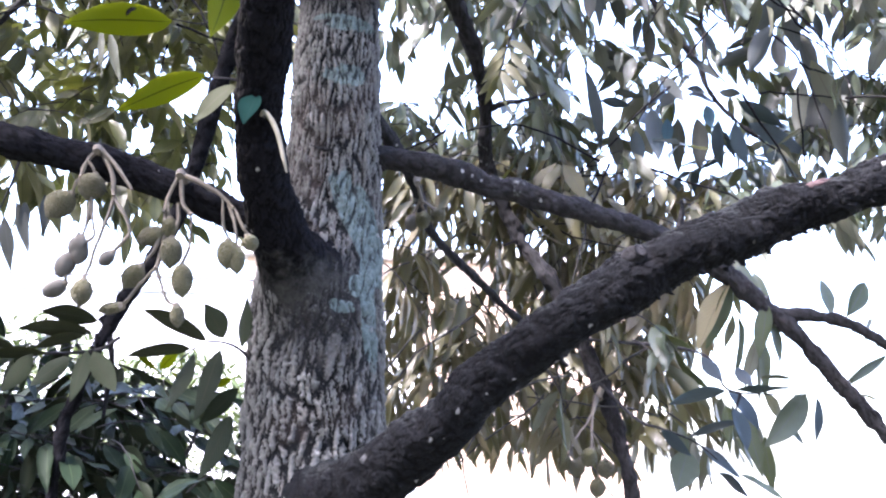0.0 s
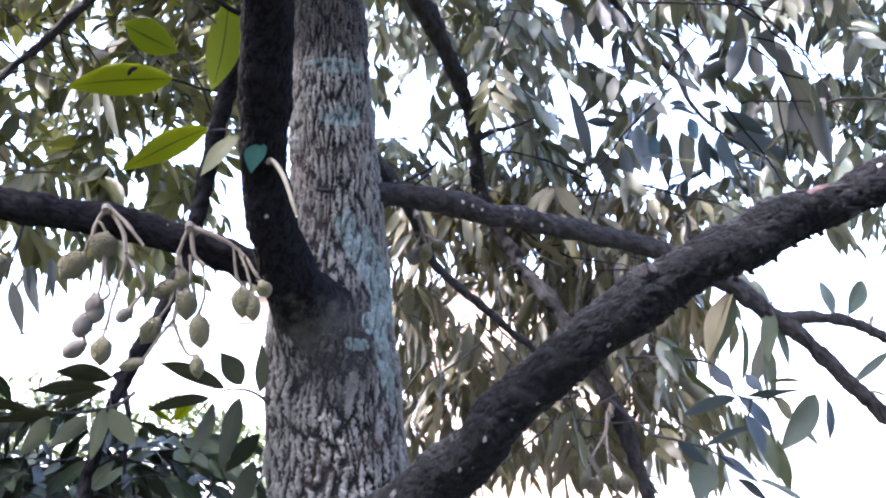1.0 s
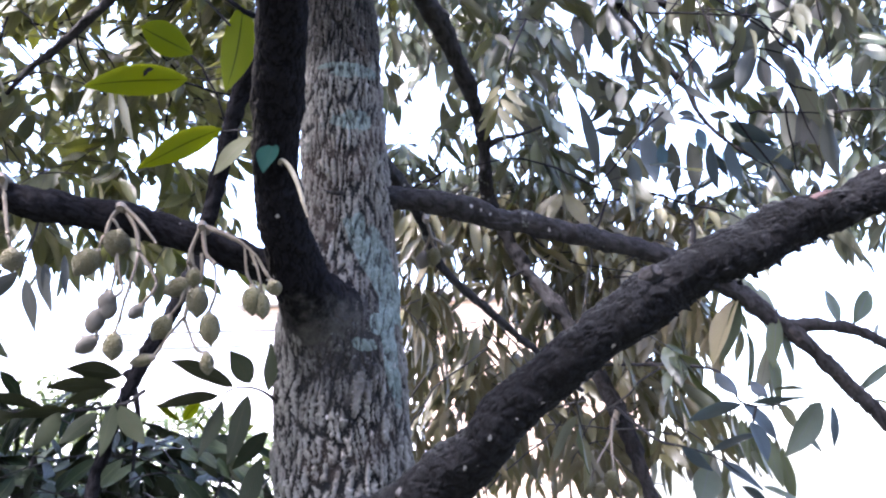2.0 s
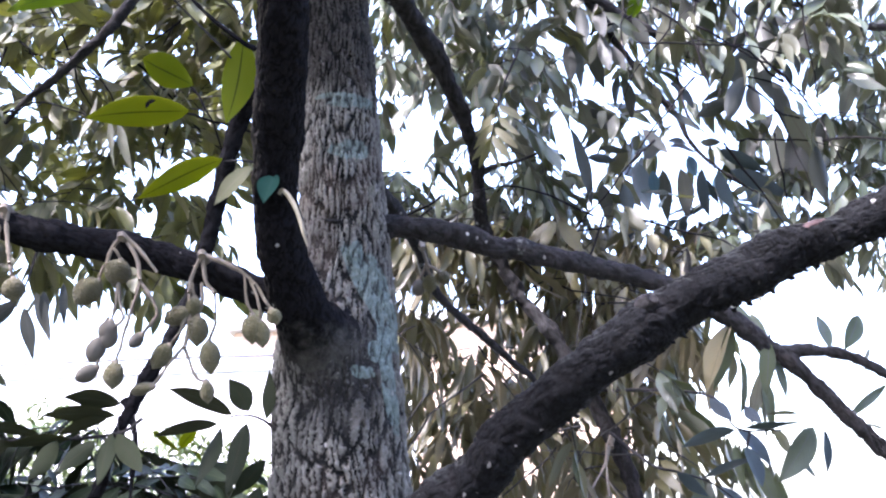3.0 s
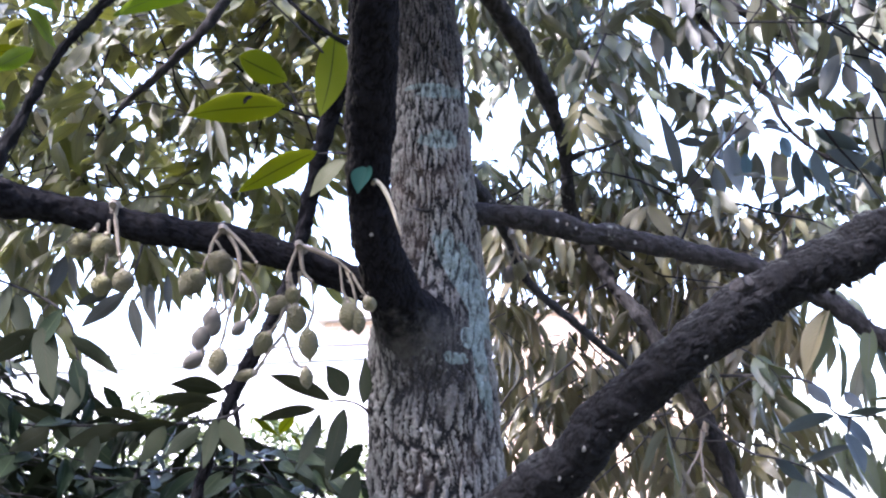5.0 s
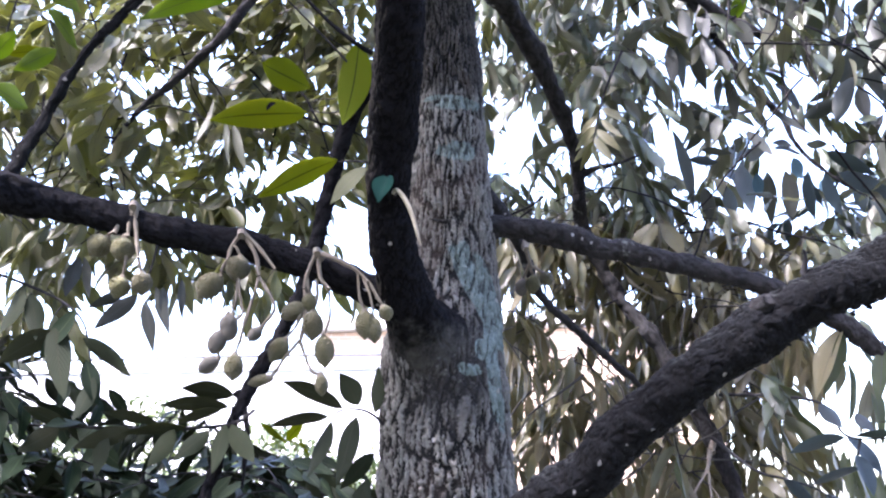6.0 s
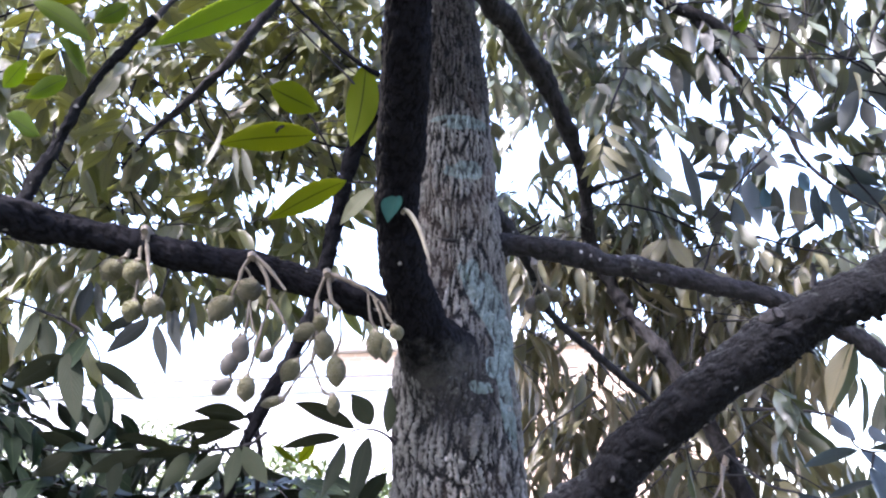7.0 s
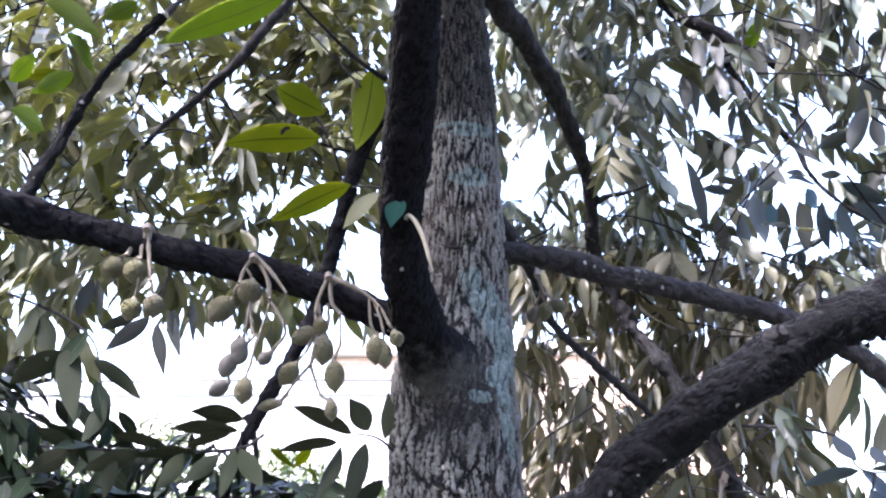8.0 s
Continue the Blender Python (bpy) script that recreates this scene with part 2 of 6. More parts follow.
# shrub leaves; also the darker copy that shades steep shoot blades
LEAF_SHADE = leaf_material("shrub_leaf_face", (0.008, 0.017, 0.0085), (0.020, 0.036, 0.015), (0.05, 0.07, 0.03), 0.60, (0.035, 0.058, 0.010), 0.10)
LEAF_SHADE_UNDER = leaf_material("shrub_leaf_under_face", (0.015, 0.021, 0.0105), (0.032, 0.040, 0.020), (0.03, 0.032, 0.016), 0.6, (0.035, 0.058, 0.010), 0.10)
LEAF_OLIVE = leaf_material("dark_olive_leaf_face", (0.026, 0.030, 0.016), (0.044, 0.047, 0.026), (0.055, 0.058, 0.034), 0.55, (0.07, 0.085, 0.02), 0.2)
LEAF_BUSH = leaf_material("hedge_leaf", (0.050, 0.080, 0.020), (0.150, 0.190, 0.062), (0.12, 0.15, 0.04), 0.45, (0.22, 0.28, 0.04), 0.3)

m = Nodes("young_durian_skin")
prick = m.n("TexVoronoi")
prick.inputs["Scale"].default_value = 330
m.link(m.coords(), prick.inputs["Vector"])
tone = m.mix(m.noise(28, 4), (0.098, 0.092, 0.030), (0.205, 0.190, 0.076))
tone = m.mix(m.math("MULTIPLY", m.n("ObjectInfo").outputs["Random"], 0.6), tone, (0.10, 0.082, 0.050))
tone = m.mix(m.ramp(prick.outputs["Distance"], (0.15, 0.0), (0.8, 0.5)), tone, (0.065, 0.062, 0.03))
FRUIT = m.done(m.principled(tone, 0.85, m.bump(prick.outputs["Distance"], 1.0, -0.004), Sheen_Weight=0.12))

m = Nodes("raw_bark_scar")
SCAR = m.done(m.principled(m.mix(m.noise(80, 4), (0.075, 0.034, 0.03), (0.035, 0.022, 0.022)), 0.8, m.bump(m.noise(200, 4), 0.6, 0.002)))

m = Nodes("cut_wood")
CUT_WOOD = m.done(m.principled(m.mix(m.noise(90, 5), (0.42, 0.37, 0.30), (0.24, 0.20, 0.16)), 0.85, m.bump(m.noise(200, 4), 0.5, 0.001)))

m = Nodes("edge_on_leaf_strip")
LEAF_EDGE = m.done(m.principled(m.mix(m.noise(90, 4), (0.30, 0.27, 0.20), (0.20, 0.17, 0.11)), 0.7, m.bump(m.noise(180, 4), 0.4, 0.0008)))

m = Nodes("withered_flower")
FRUIT_DRY = m.done(m.principled(m.mix(m.noise(60, 4), (0.060, 0.054, 0.046), (0.125, 0.114, 0.094)), 0.85, m.bump(m.noise(150, 4), 0.6, 0.002)))

m = Nodes("fruit_stalk")
STALK = m.done(m.principled(m.mix(m.noise(70, 5), (0.095, 0.078, 0.056), (0.200, 0.168, 0.124)), 0.75, m.bump(m.noise(220, 4), 0.5, 0.0012)))

m = Nodes("white_plaster")
stain = m.noise(0.8, 5, 0.6, stretch=(1, 1, 0.3))
PLASTER = m.done(m.principled(m.mix(stain, (0.80, 0.80, 0.78), (0.66, 0.66, 0.64)), 0.85, m.bump(m.noise(30, 4), 0.3, 0.004)))

m = Nodes("fired_brick")
brick_tex = m.n("TexBrick")
brick_tex.inputs["Color1"].default_value = (0.37, 0.25, 0.16, 1)
brick_tex.inputs["Color2"].default_value = (0.43, 0.30, 0.20, 1)
brick_tex.inputs["Mortar"].default_value = (0.48, 0.37, 0.28, 1)
brick_tex.inputs["Scale"].default_value = 1.0
brick_tex.inputs["Brick Width"].default_value = 0.22
brick_tex.inputs["Row Height"].default_value = 0.075
brick_tex.inputs["Mortar Size"].default_value = 0.012
turn = m.n("Mapping")
turn.inputs["Rotation"].default_value = (radians(-90), 0, 0)
m.link(m.coords(), turn.inputs["Vector"])
m.link(turn.outputs[0], brick_tex.inputs["Vector"])
BRICK = m.done(m.principled(m.mix(m.math("MULTIPLY", m.noise(3, 4), 0.4), brick_tex.outputs["Color"], (0.40, 0.31, 0.24)), 0.9, m.bump(brick_tex.outputs["Fac"], 0.5, -0.01)))

m = Nodes("roof_sheet")
ROOF = m.done(m.principled(m.mix(m.noise(4, 5), (0.40, 0.37, 0.34), (0.55, 0.52, 0.48)), 0.6, m.bump(m.noise(20, 3), 0.2, 0.01)))

m = Nodes("leaf_litter_soil")
soil = m.mix(m.noise(2.2, 6), (0.045, 0.042, 0.036), (0.085, 0.080, 0.068))
soil = m.mix(m.ramp(m.noise(0.5, 5), (0.45, 0.0), (0.6, 1.0)), soil, (0.06, 0.075, 0.03))
SOIL = m.done(m.principled(soil, 0.95, m.bump(m.noise(14, 6), 0.8, 0.03)))

m = Nodes("pale_concrete")
CONCRETE = m.done(m.principled(m.mix(m.noise(0.7, 6), (0.62, 0.61, 0.58), (0.48, 0.47, 0.45)), 0.9, m.bump(m.noise(25, 4), 0.3, 0.005)))

m = Nodes("cable_sheath")
CABLE = m.done(m.principled(m.mix(m.noise(5), (0.030, 0.030, 0.033), (0.055, 0.055, 0.058)), 0.6))


# ---- shape helpers ----
def mesh_from(name, verts, quads, mats, slot=None, uvs=None, smooth=True, relief=None):
    """A mesh from arrays of places and four-cornered faces."""
    verts, quads = np.asarray(verts, np.float32), np.asarray(quads, np.int32)
    me = bpy.data.meshes.new(name)
    me.vertices.add(len(verts))
    me.vertices.foreach_set("co", verts.ravel())
    me.loops.add(quads.size)
    me.loops.foreach_set("vertex_index", quads.ravel())
    me.polygons.add(len(quads))
    me.polygons.foreach_set("loop_start", np.arange(0, quads.size, 4, dtype=np.int32))
    for mat in mats:
        me.materials.append(mat)
    if slot is not None:
        me.polygons.foreach_set("material_index", np.asarray(slot, np.int32))
    if uvs is not None:
        layer = me.uv_layers.new(name="UVMap")
        layer.data.foreach_set("uv", np.asarray(uvs, np.float32)[quads.ravel()].ravel())
    if relief is not None:
        me.attributes.new("relief", "FLOAT", "POINT").data.foreach_set("value", np.asarray(relief, np.float32))
    me.polygons.foreach_set("use_smooth", np.full(len(quads), smooth))
    me.update(calc_edges=True)
    me.validate()
    return me


def part(name, mesh, parent=None, label=""):
    """One mesh object, under a thing or a part. A bmesh is turned into a mesh first."""
    ob = new(name, mesh)
    if parent is not None:
        ob.parent = parent
    return tagged(ob, label) if label else ob


def from_bm(name, bm, material, smooth=True):
    me = bpy.data.meshes.new(name)
    bm.to_mesh(me)
    bm.free()
    me.materials.append(material)
    for p in me.polygons:
        p.use_smooth = smooth
    return me


def thing(name, at, label, category, group="", kind=""):
    ob = new(name)
    ob.location = at
    ob.empty_display_size = 0.05
    return tagged(ob, label, category, group, kind)


def spline(points, step, dense=None):
    """Places (and whatever else the rows hold) at even steps along a smooth line through the rows."""
    p = np.array(points, float)
    p = np.vstack([2 * p[0] - p[1], p, 2 * p[-1] - p[-2]])
    rows = []
    for i in range(1, len(p) - 2):
        n = max(2, int(np.linalg.norm(p[i + 1, :3] - p[i, :3]) / step * 2))
        t = np.linspace(0, 1, n, endpoint=False)[:, None]
        a, b, c, d = p[i - 1 : i + 3]
        rows.append(0.5 * (2 * b + (c - a) * t + (2 * a - 5 * b + 4 * c - d) * t**2 + (3 * b - a - 3 * c + d) * t**3))
    rows.append(p[-2:-1])
    fine = np.vstack(rows)
    along = np.r_[0, np.cumsum(np.linalg.norm(np.diff(fine[:, :3], axis=0), axis=1))]
    even = np.linspace(0, along[-1], max(3, int(along[-1] / step) + 1))
    if dense:
        a, b = dense
        even = np.r_[np.arange(0, a, step * 8), np.arange(a, b, step), np.arange(b, along[-1], step * 8), along[-1]]
    return np.stack([np.interp(even, along, fine[:, k]) for k in range(fine.shape[1])], 1), even


def hashed(a, b, k):
    v = np.sin(a * 127.1 + b * 311.7 + k * 74.7) * 43758.5453
    return v - np.floor(v)


def field(u, v, columns, seed):
    """Smooth noise from 0 to 1 on a grid that closes after so many columns."""
    iu, iv = np.floor(u), np.floor(v)
    fu, fv = u - iu, v - iv
    fu, fv = fu * fu * fu * (fu * (6 * fu - 15) + 10), fv * fv * fv * (fv * (6 * fv - 15) + 10)
    a, b = np.mod(iu, columns), np.mod(iu + 1, columns)
    low = hashed(a, iv, seed) * (1 - fu) + hashed(b, iv, seed) * fu
    high = hashed(a, iv + 1, seed) * (1 - fu) + hashed(b, iv + 1, seed) * fu
    return low * (1 - fv) + high * fv


def plates(turn, S, around, cell, seed, bend):
    """One layer of bark plates: 0 in the cracks, up to 1 on the plates, each of its own height and tilt."""
    n = max(5, round(around / cell[0]))
    wig = field(turn * n * 2, S / (cell[0] * 0.6), n * 2, seed + 2) - 0.5
    wag = field(turn * n * 3, S / (cell[0] * 0.45), n * 3, seed + 4) - 0.5
    U, V = turn * n + 1.5 * bend + 0.55 * wig, S / cell[1] + 0.5 * wag * cell[0] / cell[1] + 0.4 * bend
    iu, iv = np.floor(U), np.floor(V)
    first, second = np.full_like(U, 9.0), np.full_like(U, 9.0)
    own, tilt = np.zeros_like(U), np.zeros_like(U)
    for di in (-1, 0, 1):
        for dj in (-1, 0, 1):
            a, b = np.mod(iu + di, n), iv + dj
            du = iu + di + 0.5 + 0.85 * (hashed(a, b, seed) - 0.5) - U
            dv = iv + dj + 0.5 + 0.95 * (hashed(a, b, seed + 1) - 0.5) - V
            d = np.sqrt(du * du + dv * dv)
            near = d < first
            second = np.where(near, first, np.minimum(second, d))
            first = np.where(near, d, first)
            mark = hashed(a, b, seed + 7)
            own = np.where(near, mark, own)
            tilt = np.where(near, du * np.cos(mark * 40) + dv * np.sin(mark * 40), tilt)
    crack = np.clip((second - first) / 0.30, 0, 1)
    crack = crack * crack * (3 - 2 * crack)
    return crack * (0.50 + 0.50 * own + 0.55 * tilt)


def furrows(T, S, around, cell, seed):
    """Old trunk bark: rounded ridges longer than wide, in rows that part and meet, with deep ragged cracks between them."""
    turn = T / (2 * np.pi)
    n0, n1 = (max(4, round(around / w)) for w in (cell[0] * 3.5, cell[0]))
    bend = field(turn * n0, S / (cell[1] * 1.2), n0, seed) - 0.5
    sway = field(turn * n1, S / (cell[1] * 0.5), n1, seed + 3) - 0.5
    wig = field(turn * n1 * 3, S / (cell[0] * 0.5), n1 * 3, seed + 2) - 0.5
    rag = field(turn * n1 * 6, S / (cell[0] * 0.25), n1 * 6, seed + 6) - 0.5
    u = turn * n1 + 1.5 * bend + 0.55 * sway + 0.30 * wig + 0.34 * rag
    v = S / cell[1] + 0.10 * wig + 0.08 * rag + 0.5 * bend
    iu, iv = np.floor(u), np.floor(v)
    first, second = np.full_like(u, 9.0), np.full_like(u, 9.0)
    own, tilt = np.zeros_like(u), np.zeros_like(u)
    for di in (-1, 0, 1):
        for dj in (-2, -1, 0, 1, 2):
            a, b = np.mod(iu + di, n1), iv + dj
            du = iu + di + 0.5 + 0.55 * (hashed(a, b, seed) - 0.5) - u
            dv = (iv + dj + 0.5 + 0.9 * (hashed(a, b, seed + 1) - 0.5) + 0.5 * np.mod(a, 2) - v) * 0.7
            d = np.sqrt(du * du + dv * dv)
            near = d < first
            second = np.where(near, first, np.minimum(second, d))
            first = np.where(near, d, first)
            mark = hashed(a, b, seed + 7)
            own = np.where(near, mark, own)
            tilt = np.where(near, du * np.cos(mark * 40) + dv * np.sin(mark * 40), tilt)
    ridge = np.clip((second - first) / 0.36, 0, 1)
    ridge = ridge * ridge * (3 - 2 * ridge)
    n5 = max(8, round(around / 0.0042))
    chip = field(turn * n5 + 4 * bend, S / 0.0065, n5, seed + 27)
    lift = field(turn * n0, S / (cell[1] * 0.9), n0, seed + 17)
    worn = np.clip(1.5 * lift - 0.1, 0.6, 1)
    flat = plates(turn, S, around, (cell[0] * 0.8, cell[1] * 0.28), seed + 41, bend)
    return np.clip(ridge * worn * (0.50 + 0.20 * own + 0.14 * tilt + 0.16 * flat) + 0.34 * (chip - 0.32) * (0.4 + ridge) + 0.22 * (1 - worn), 0, 1), lift


def fissures(T, S, around, cell, seed):
    """Bark: 0 in a crack, 1 on the highest flakes. T: the angle, S: the way along, cell: a ridge's width and length."""
    turn = T / (2 * np.pi)
    n0, n1, n2 = (max(4, round(around / w)) for w in (cell[0] * 4, cell[0], cell[0] * 0.5))
    bend = field(turn * n0, S / cell[1] * 0.5, n0, seed) - 0.5
    drift = field(turn * n1, S / cell[1] * 1.6, n1, seed + 3) - 0.5
    wig = field(turn * n2 * 2, S / (cell[0] * 0.5), n2 * 2, seed + 2) - 0.5
    u1, v1 = turn * n1 + 2.0 * bend + 0.7 * drift + 0.22 * wig, S / cell[1] + 1.0 * drift + 0.15 * wig
    deep = np.clip(np.abs(2 * field(u1, v1, n1, seed + 5) - 1) / 0.38 - 0.12, 0, 1)
    thin = np.clip(np.abs(2 * field(turn * n2 + 2.4 * bend + 0.8 * drift, S / cell[1] * 1.8 + drift, n2, seed + 9) - 1) / 0.30, 0, 1)
    deep, thin = deep * deep * (3 - 2 * deep), thin * (0.4 + 0.6 * thin)
    flat = plates(turn, S, around, (cell[0] * 0.55, cell[1] * 0.32), seed + 41, 2 * bend + 0.6 * drift)
    n5 = max(8, round(around / 0.0034))
    chip = field(turn * n5 + 4 * bend, S / 0.0050, n5, seed + 27)
    lift = field(turn * n0 * 2, S / cell[1] * 0.6, n0 * 2, seed + 17)
    return np.clip(deep * (0.30 + 0.20 * lift + 0.38 * flat) + 0.16 * thin + 0.18 * chip - 0.06, 0, 1), lift


def tube(name, points, material, ring=16, step=0.01, bark=0.0, cell=(0.014, 0.05), lump=0.0, seed=1.0, fine=None, joins=(), old=False):
    """A branch: rows of x, y, z, radius. bark: how deep its cracks are; lump: how uneven it is; joins: the branches that it runs into, each with the width of the collar."""
    rows, along = spline(points, step, fine)
    centre, radius = rows[:, :3], np.maximum(rows[:, 3], 0.0008)
    ahead = np.gradient(centre, axis=0)
    ahead /= np.linalg.norm(ahead, axis=1)[:, None]
    side = np.cross(ahead[0], (0.3, 1.0, 0.2))
    sides = []
    for a in ahead:
        side = side - a * (side @ a)
        side /= np.linalg.norm(side)
        sides.append(side)
    sides = np.array(sides)
    other = np.cross(ahead, sides)
    th = np.linspace(0, 2 * np.pi, ring, endpoint=False)
    T, S = np.meshgrid(th, along)
    grow = np.zeros_like(T)
    high = np.ones_like(T)
    if bark:
        high, lift = (furrows if old else fissures)(T, S, 2 * np.pi * float(radius.mean()), cell, seed)
        grow = grow + bark * (high - 0.6 + 0.3 * (lift - 0.5))
    if lump:
        turn = T / (2 * np.pi)
        size = max(0.02, 1.6 * float(radius.mean()))
        for n, scale, share in ((3, size * 1.6, 1.0), (6, size * 0.7, 0.55), (11, size * 0.33, 0.3), (23, size * 0.15, 0.2)):
            grow = grow + lump * share * (2 * field(turn * n, S / scale, n, seed + 31 + n) - 1)
    R = radius[:, None] + grow
    out = np.cos(T)[..., None] * sides[:, None] + np.sin(T)[..., None] * other[:, None]
    for rows_of_other, collar in joins:
        line = spline(rows_of_other, 0.012)[0]
        P = centre[:, None] + R[..., None] * out
        reach = np.where(np.min(np.linalg.norm(centre[:, None] - line[None, :, :3], axis=2) - line[None, :, 3], axis=1) < collar + R.max() + 0.02)[0]
        for i in reach:
            gap = np.min(np.linalg.norm(P[i][:, None] - line[None, :, :3], axis=2) - line[None, :, 3], axis=1)
            R[i] += 1.35 * np.maximum(collar - np.abs(gap), 0) ** 2 / (4 * collar)
    P = centre[:, None] + R[..., None] * out
    count = len(along)
    i = np.arange(count - 1)[:, None] * ring
    j = np.arange(ring)[None]
    k = (j + 1) % ring
    quads = np.stack([i + j, i + k, i + ring + k, i + ring + j], -1).reshape(-1, 4)
    verts = P.reshape(-1, 3)
    caps = []
    for first, tip in ((0, centre[0] - ahead[0] * radius[0] * 0.4), ((count - 1) * ring, centre[-1] + ahead[-1] * radius[-1] * 0.6)):
        n = len(verts)
        inner = tip + 0.3 * (verts[first : first + ring] - tip)
        verts = np.vstack([verts, inner])
        jj = np.arange(ring)
        kk = (jj + 1) % ring
        caps.append(np.stack([first + jj, n + jj, n + kk, first + kk], -1) if first else np.stack([first + kk, n + kk, n + jj, first + jj], -1))
        half = ring // 2
        a = np.arange(half - 1)
        lid = np.stack([n + a, n + a + 1, n + ring - 2 - a, n + ring - 1 - a], -1)
        caps.append(lid if first == 0 else lid[:, ::-1])
    quads = np.vstack([quads] + caps)
    high = np.r_[high.ravel(), np.ones(len(verts) - high.size)]
    return mesh_from(name, verts, quads, [material], relief=high)


# ---- leaves ----
def leaf_arrays(length=1.0, width=0.32, rows=6, fold=0.25, bend=0.12, ripple=0.02, tip=0.9, gap=0.006, seed=0):
    """A blade with an upper and an under face, its foot at the origin, its tip along +y, its upper face along +z."""
    t = np.linspace(0, 1, rows + 1)
    half = width / 2 * np.maximum(np.sin(np.pi * np.clip(t, 0, 1) ** tip) ** 0.78 * (1.06 - 0.32 * t ** 3), 0.025)
    half[-1] = width * 0.012
    verts, uvs = [], []
    for face in (1, -1):
        for i, s in enumerate(t):
            for c in (-1, 0, 1):
                wave = ripple * math.sin(9 * s + 2.1 * c + seed) * abs(c)
                x = c * half[i]
                z = fold * abs(x) - bend * s * s + wave + face * gap / 2
                verts.append((x + 0.03 * math.sin(3 * s + seed), s * length, z))
                uvs.append((0.5 + 0.5 * c, s))
    quads, slot = [], []
    size = 3 * (rows + 1)
    for face in (0, 1):
        for i in range(rows):
            for c in (0, 1):
                a = face * size + 3 * i + c
                q = (a, a + 1, a + 4, a + 3)
                quads.append(q if face == 0 else (q[0], q[3], q[2], q[1]))
                slot.append(face)
    return np.array(verts), np.array(quads), np.array(slot), np.array(uvs)


VARIANTS = [
    leaf_arrays(width=0.320, fold=0.22, bend=0.10, tip=0.94, seed=1),
    leaf_arrays(width=0.300, fold=0.50, bend=0.16, tip=0.90, seed=2),
    leaf_arrays(width=0.340, fold=0.12, bend=0.05, tip=0.96, seed=3),
    leaf_arrays(width=0.275, fold=0.75, bend=0.20, ripple=0.03, tip=0.90, seed=4),
    leaf_arrays(width=0.320, fold=0.30, bend=-0.08, tip=0.98, seed=5),
    leaf_arrays(width=0.300, fold=0.40, bend=0.26, ripple=0.035, tip=0.93, seed=6),
    leaf_arrays(width=0.225, fold=0.45, bend=0.14, ripple=0.025, tip=0.92, seed=7),
    leaf_arrays(width=0.250, fold=0.25, bend=0.22, ripple=0.03, tip=0.95, seed=8),
    leaf_arrays(width=0.205, fold=0.70, bend=0.08, ripple=0.02, tip=0.90, seed=9),
]


def leaf_pose(foot, way, up, length):
    """The pose of a blade from its foot, the way to its tip, and the way that its upper face looks."""
    y = Vector(way).normalized()
    z = Vector(up) - y * Vector(up).dot(y)
    z = z.normalized() if z.length > 1e-4 else y.orthogonal().normalized()
    x = y.cross(z)
    return Matrix(((x.x, y.x, z.x, foot[0]), (x.y, y.y, z.y, foot[1]), (x.z, y.z, z.z, foot[2]), (0, 0, 0, 1))) @ Matrix.Diagonal((length, length, length, 1))


def foliage_mesh(name, leaves, mats):
    """Many blades in one mesh; leaves: pairs of pose and variant."""
    verts, quads, slots, uvs, base = [], [], [], [], 0
    for k, (v, q, s, uv) in enumerate(VARIANTS):
        mine = [np.array(m) for m, kind in leaves if kind == k]
        if not mine:
            continue
        mm = np.array(mine)
        places = np.einsum("nij,vj->nvi", mm[:, :3, :3], v) + mm[:, None, :3, 3]
        verts.append(places.reshape(-1, 3))
        quads.append((q[None] + base + len(v) * np.arange(len(mm))[:, None, None]).reshape(-1, 4))
        slots.append(np.tile(s, len(mm)))
        uvs.append(np.tile(uv, (len(mm), 1)))
        base += len(v) * len(mm)
    return mesh_from(name, np.vstack(verts), np.vstack(quads), mats, np.concatenate(slots), np.vstack(uvs))


def twigs_mesh(name, lines, material, thick=0.0016, ring=5):
    """Many thin twigs in one mesh; lines: arrays of places."""
    verts, quads, base = [], [], 0
    th = np.linspace(0, 2 * np.pi, ring, endpoint=False)
    for line in lines:
        p = np.asarray(line, float)
        ahead = np.gradient(p, axis=0)
        ahead /= np.linalg.norm(ahead, axis=1)[:, None] + 1e-9
        s = np.cross(ahead, (0.31, 0.52, 0.8))
        s /= np.linalg.norm(s, axis=1)[:, None] + 1e-9
        o = np.cross(ahead, s)
        r = thick * np.linspace(1.25, 0.5, len(p))[:, None, None]
        verts.append((p[:, None] + r * (np.cos(th)[None, :, None] * s[:, None] + np.sin(th)[None, :, None] * o[:, None])).reshape(-1, 3))
        i = np.arange(len(p) - 1)[:, None] * ring
        j = np.arange(ring)[None]
        k = (j + 1) % ring
        quads.append(base + np.stack([i + j, i + k, i + ring + k, i + ring + j], -1).reshape(-1, 4))
        base += len(p) * ring
    verts, quads = np.vstack(verts), np.vstack(quads)
    return mesh_from(name, verts, quads, [material], relief=np.ones(len(verts)))


rng = random.Random(11)


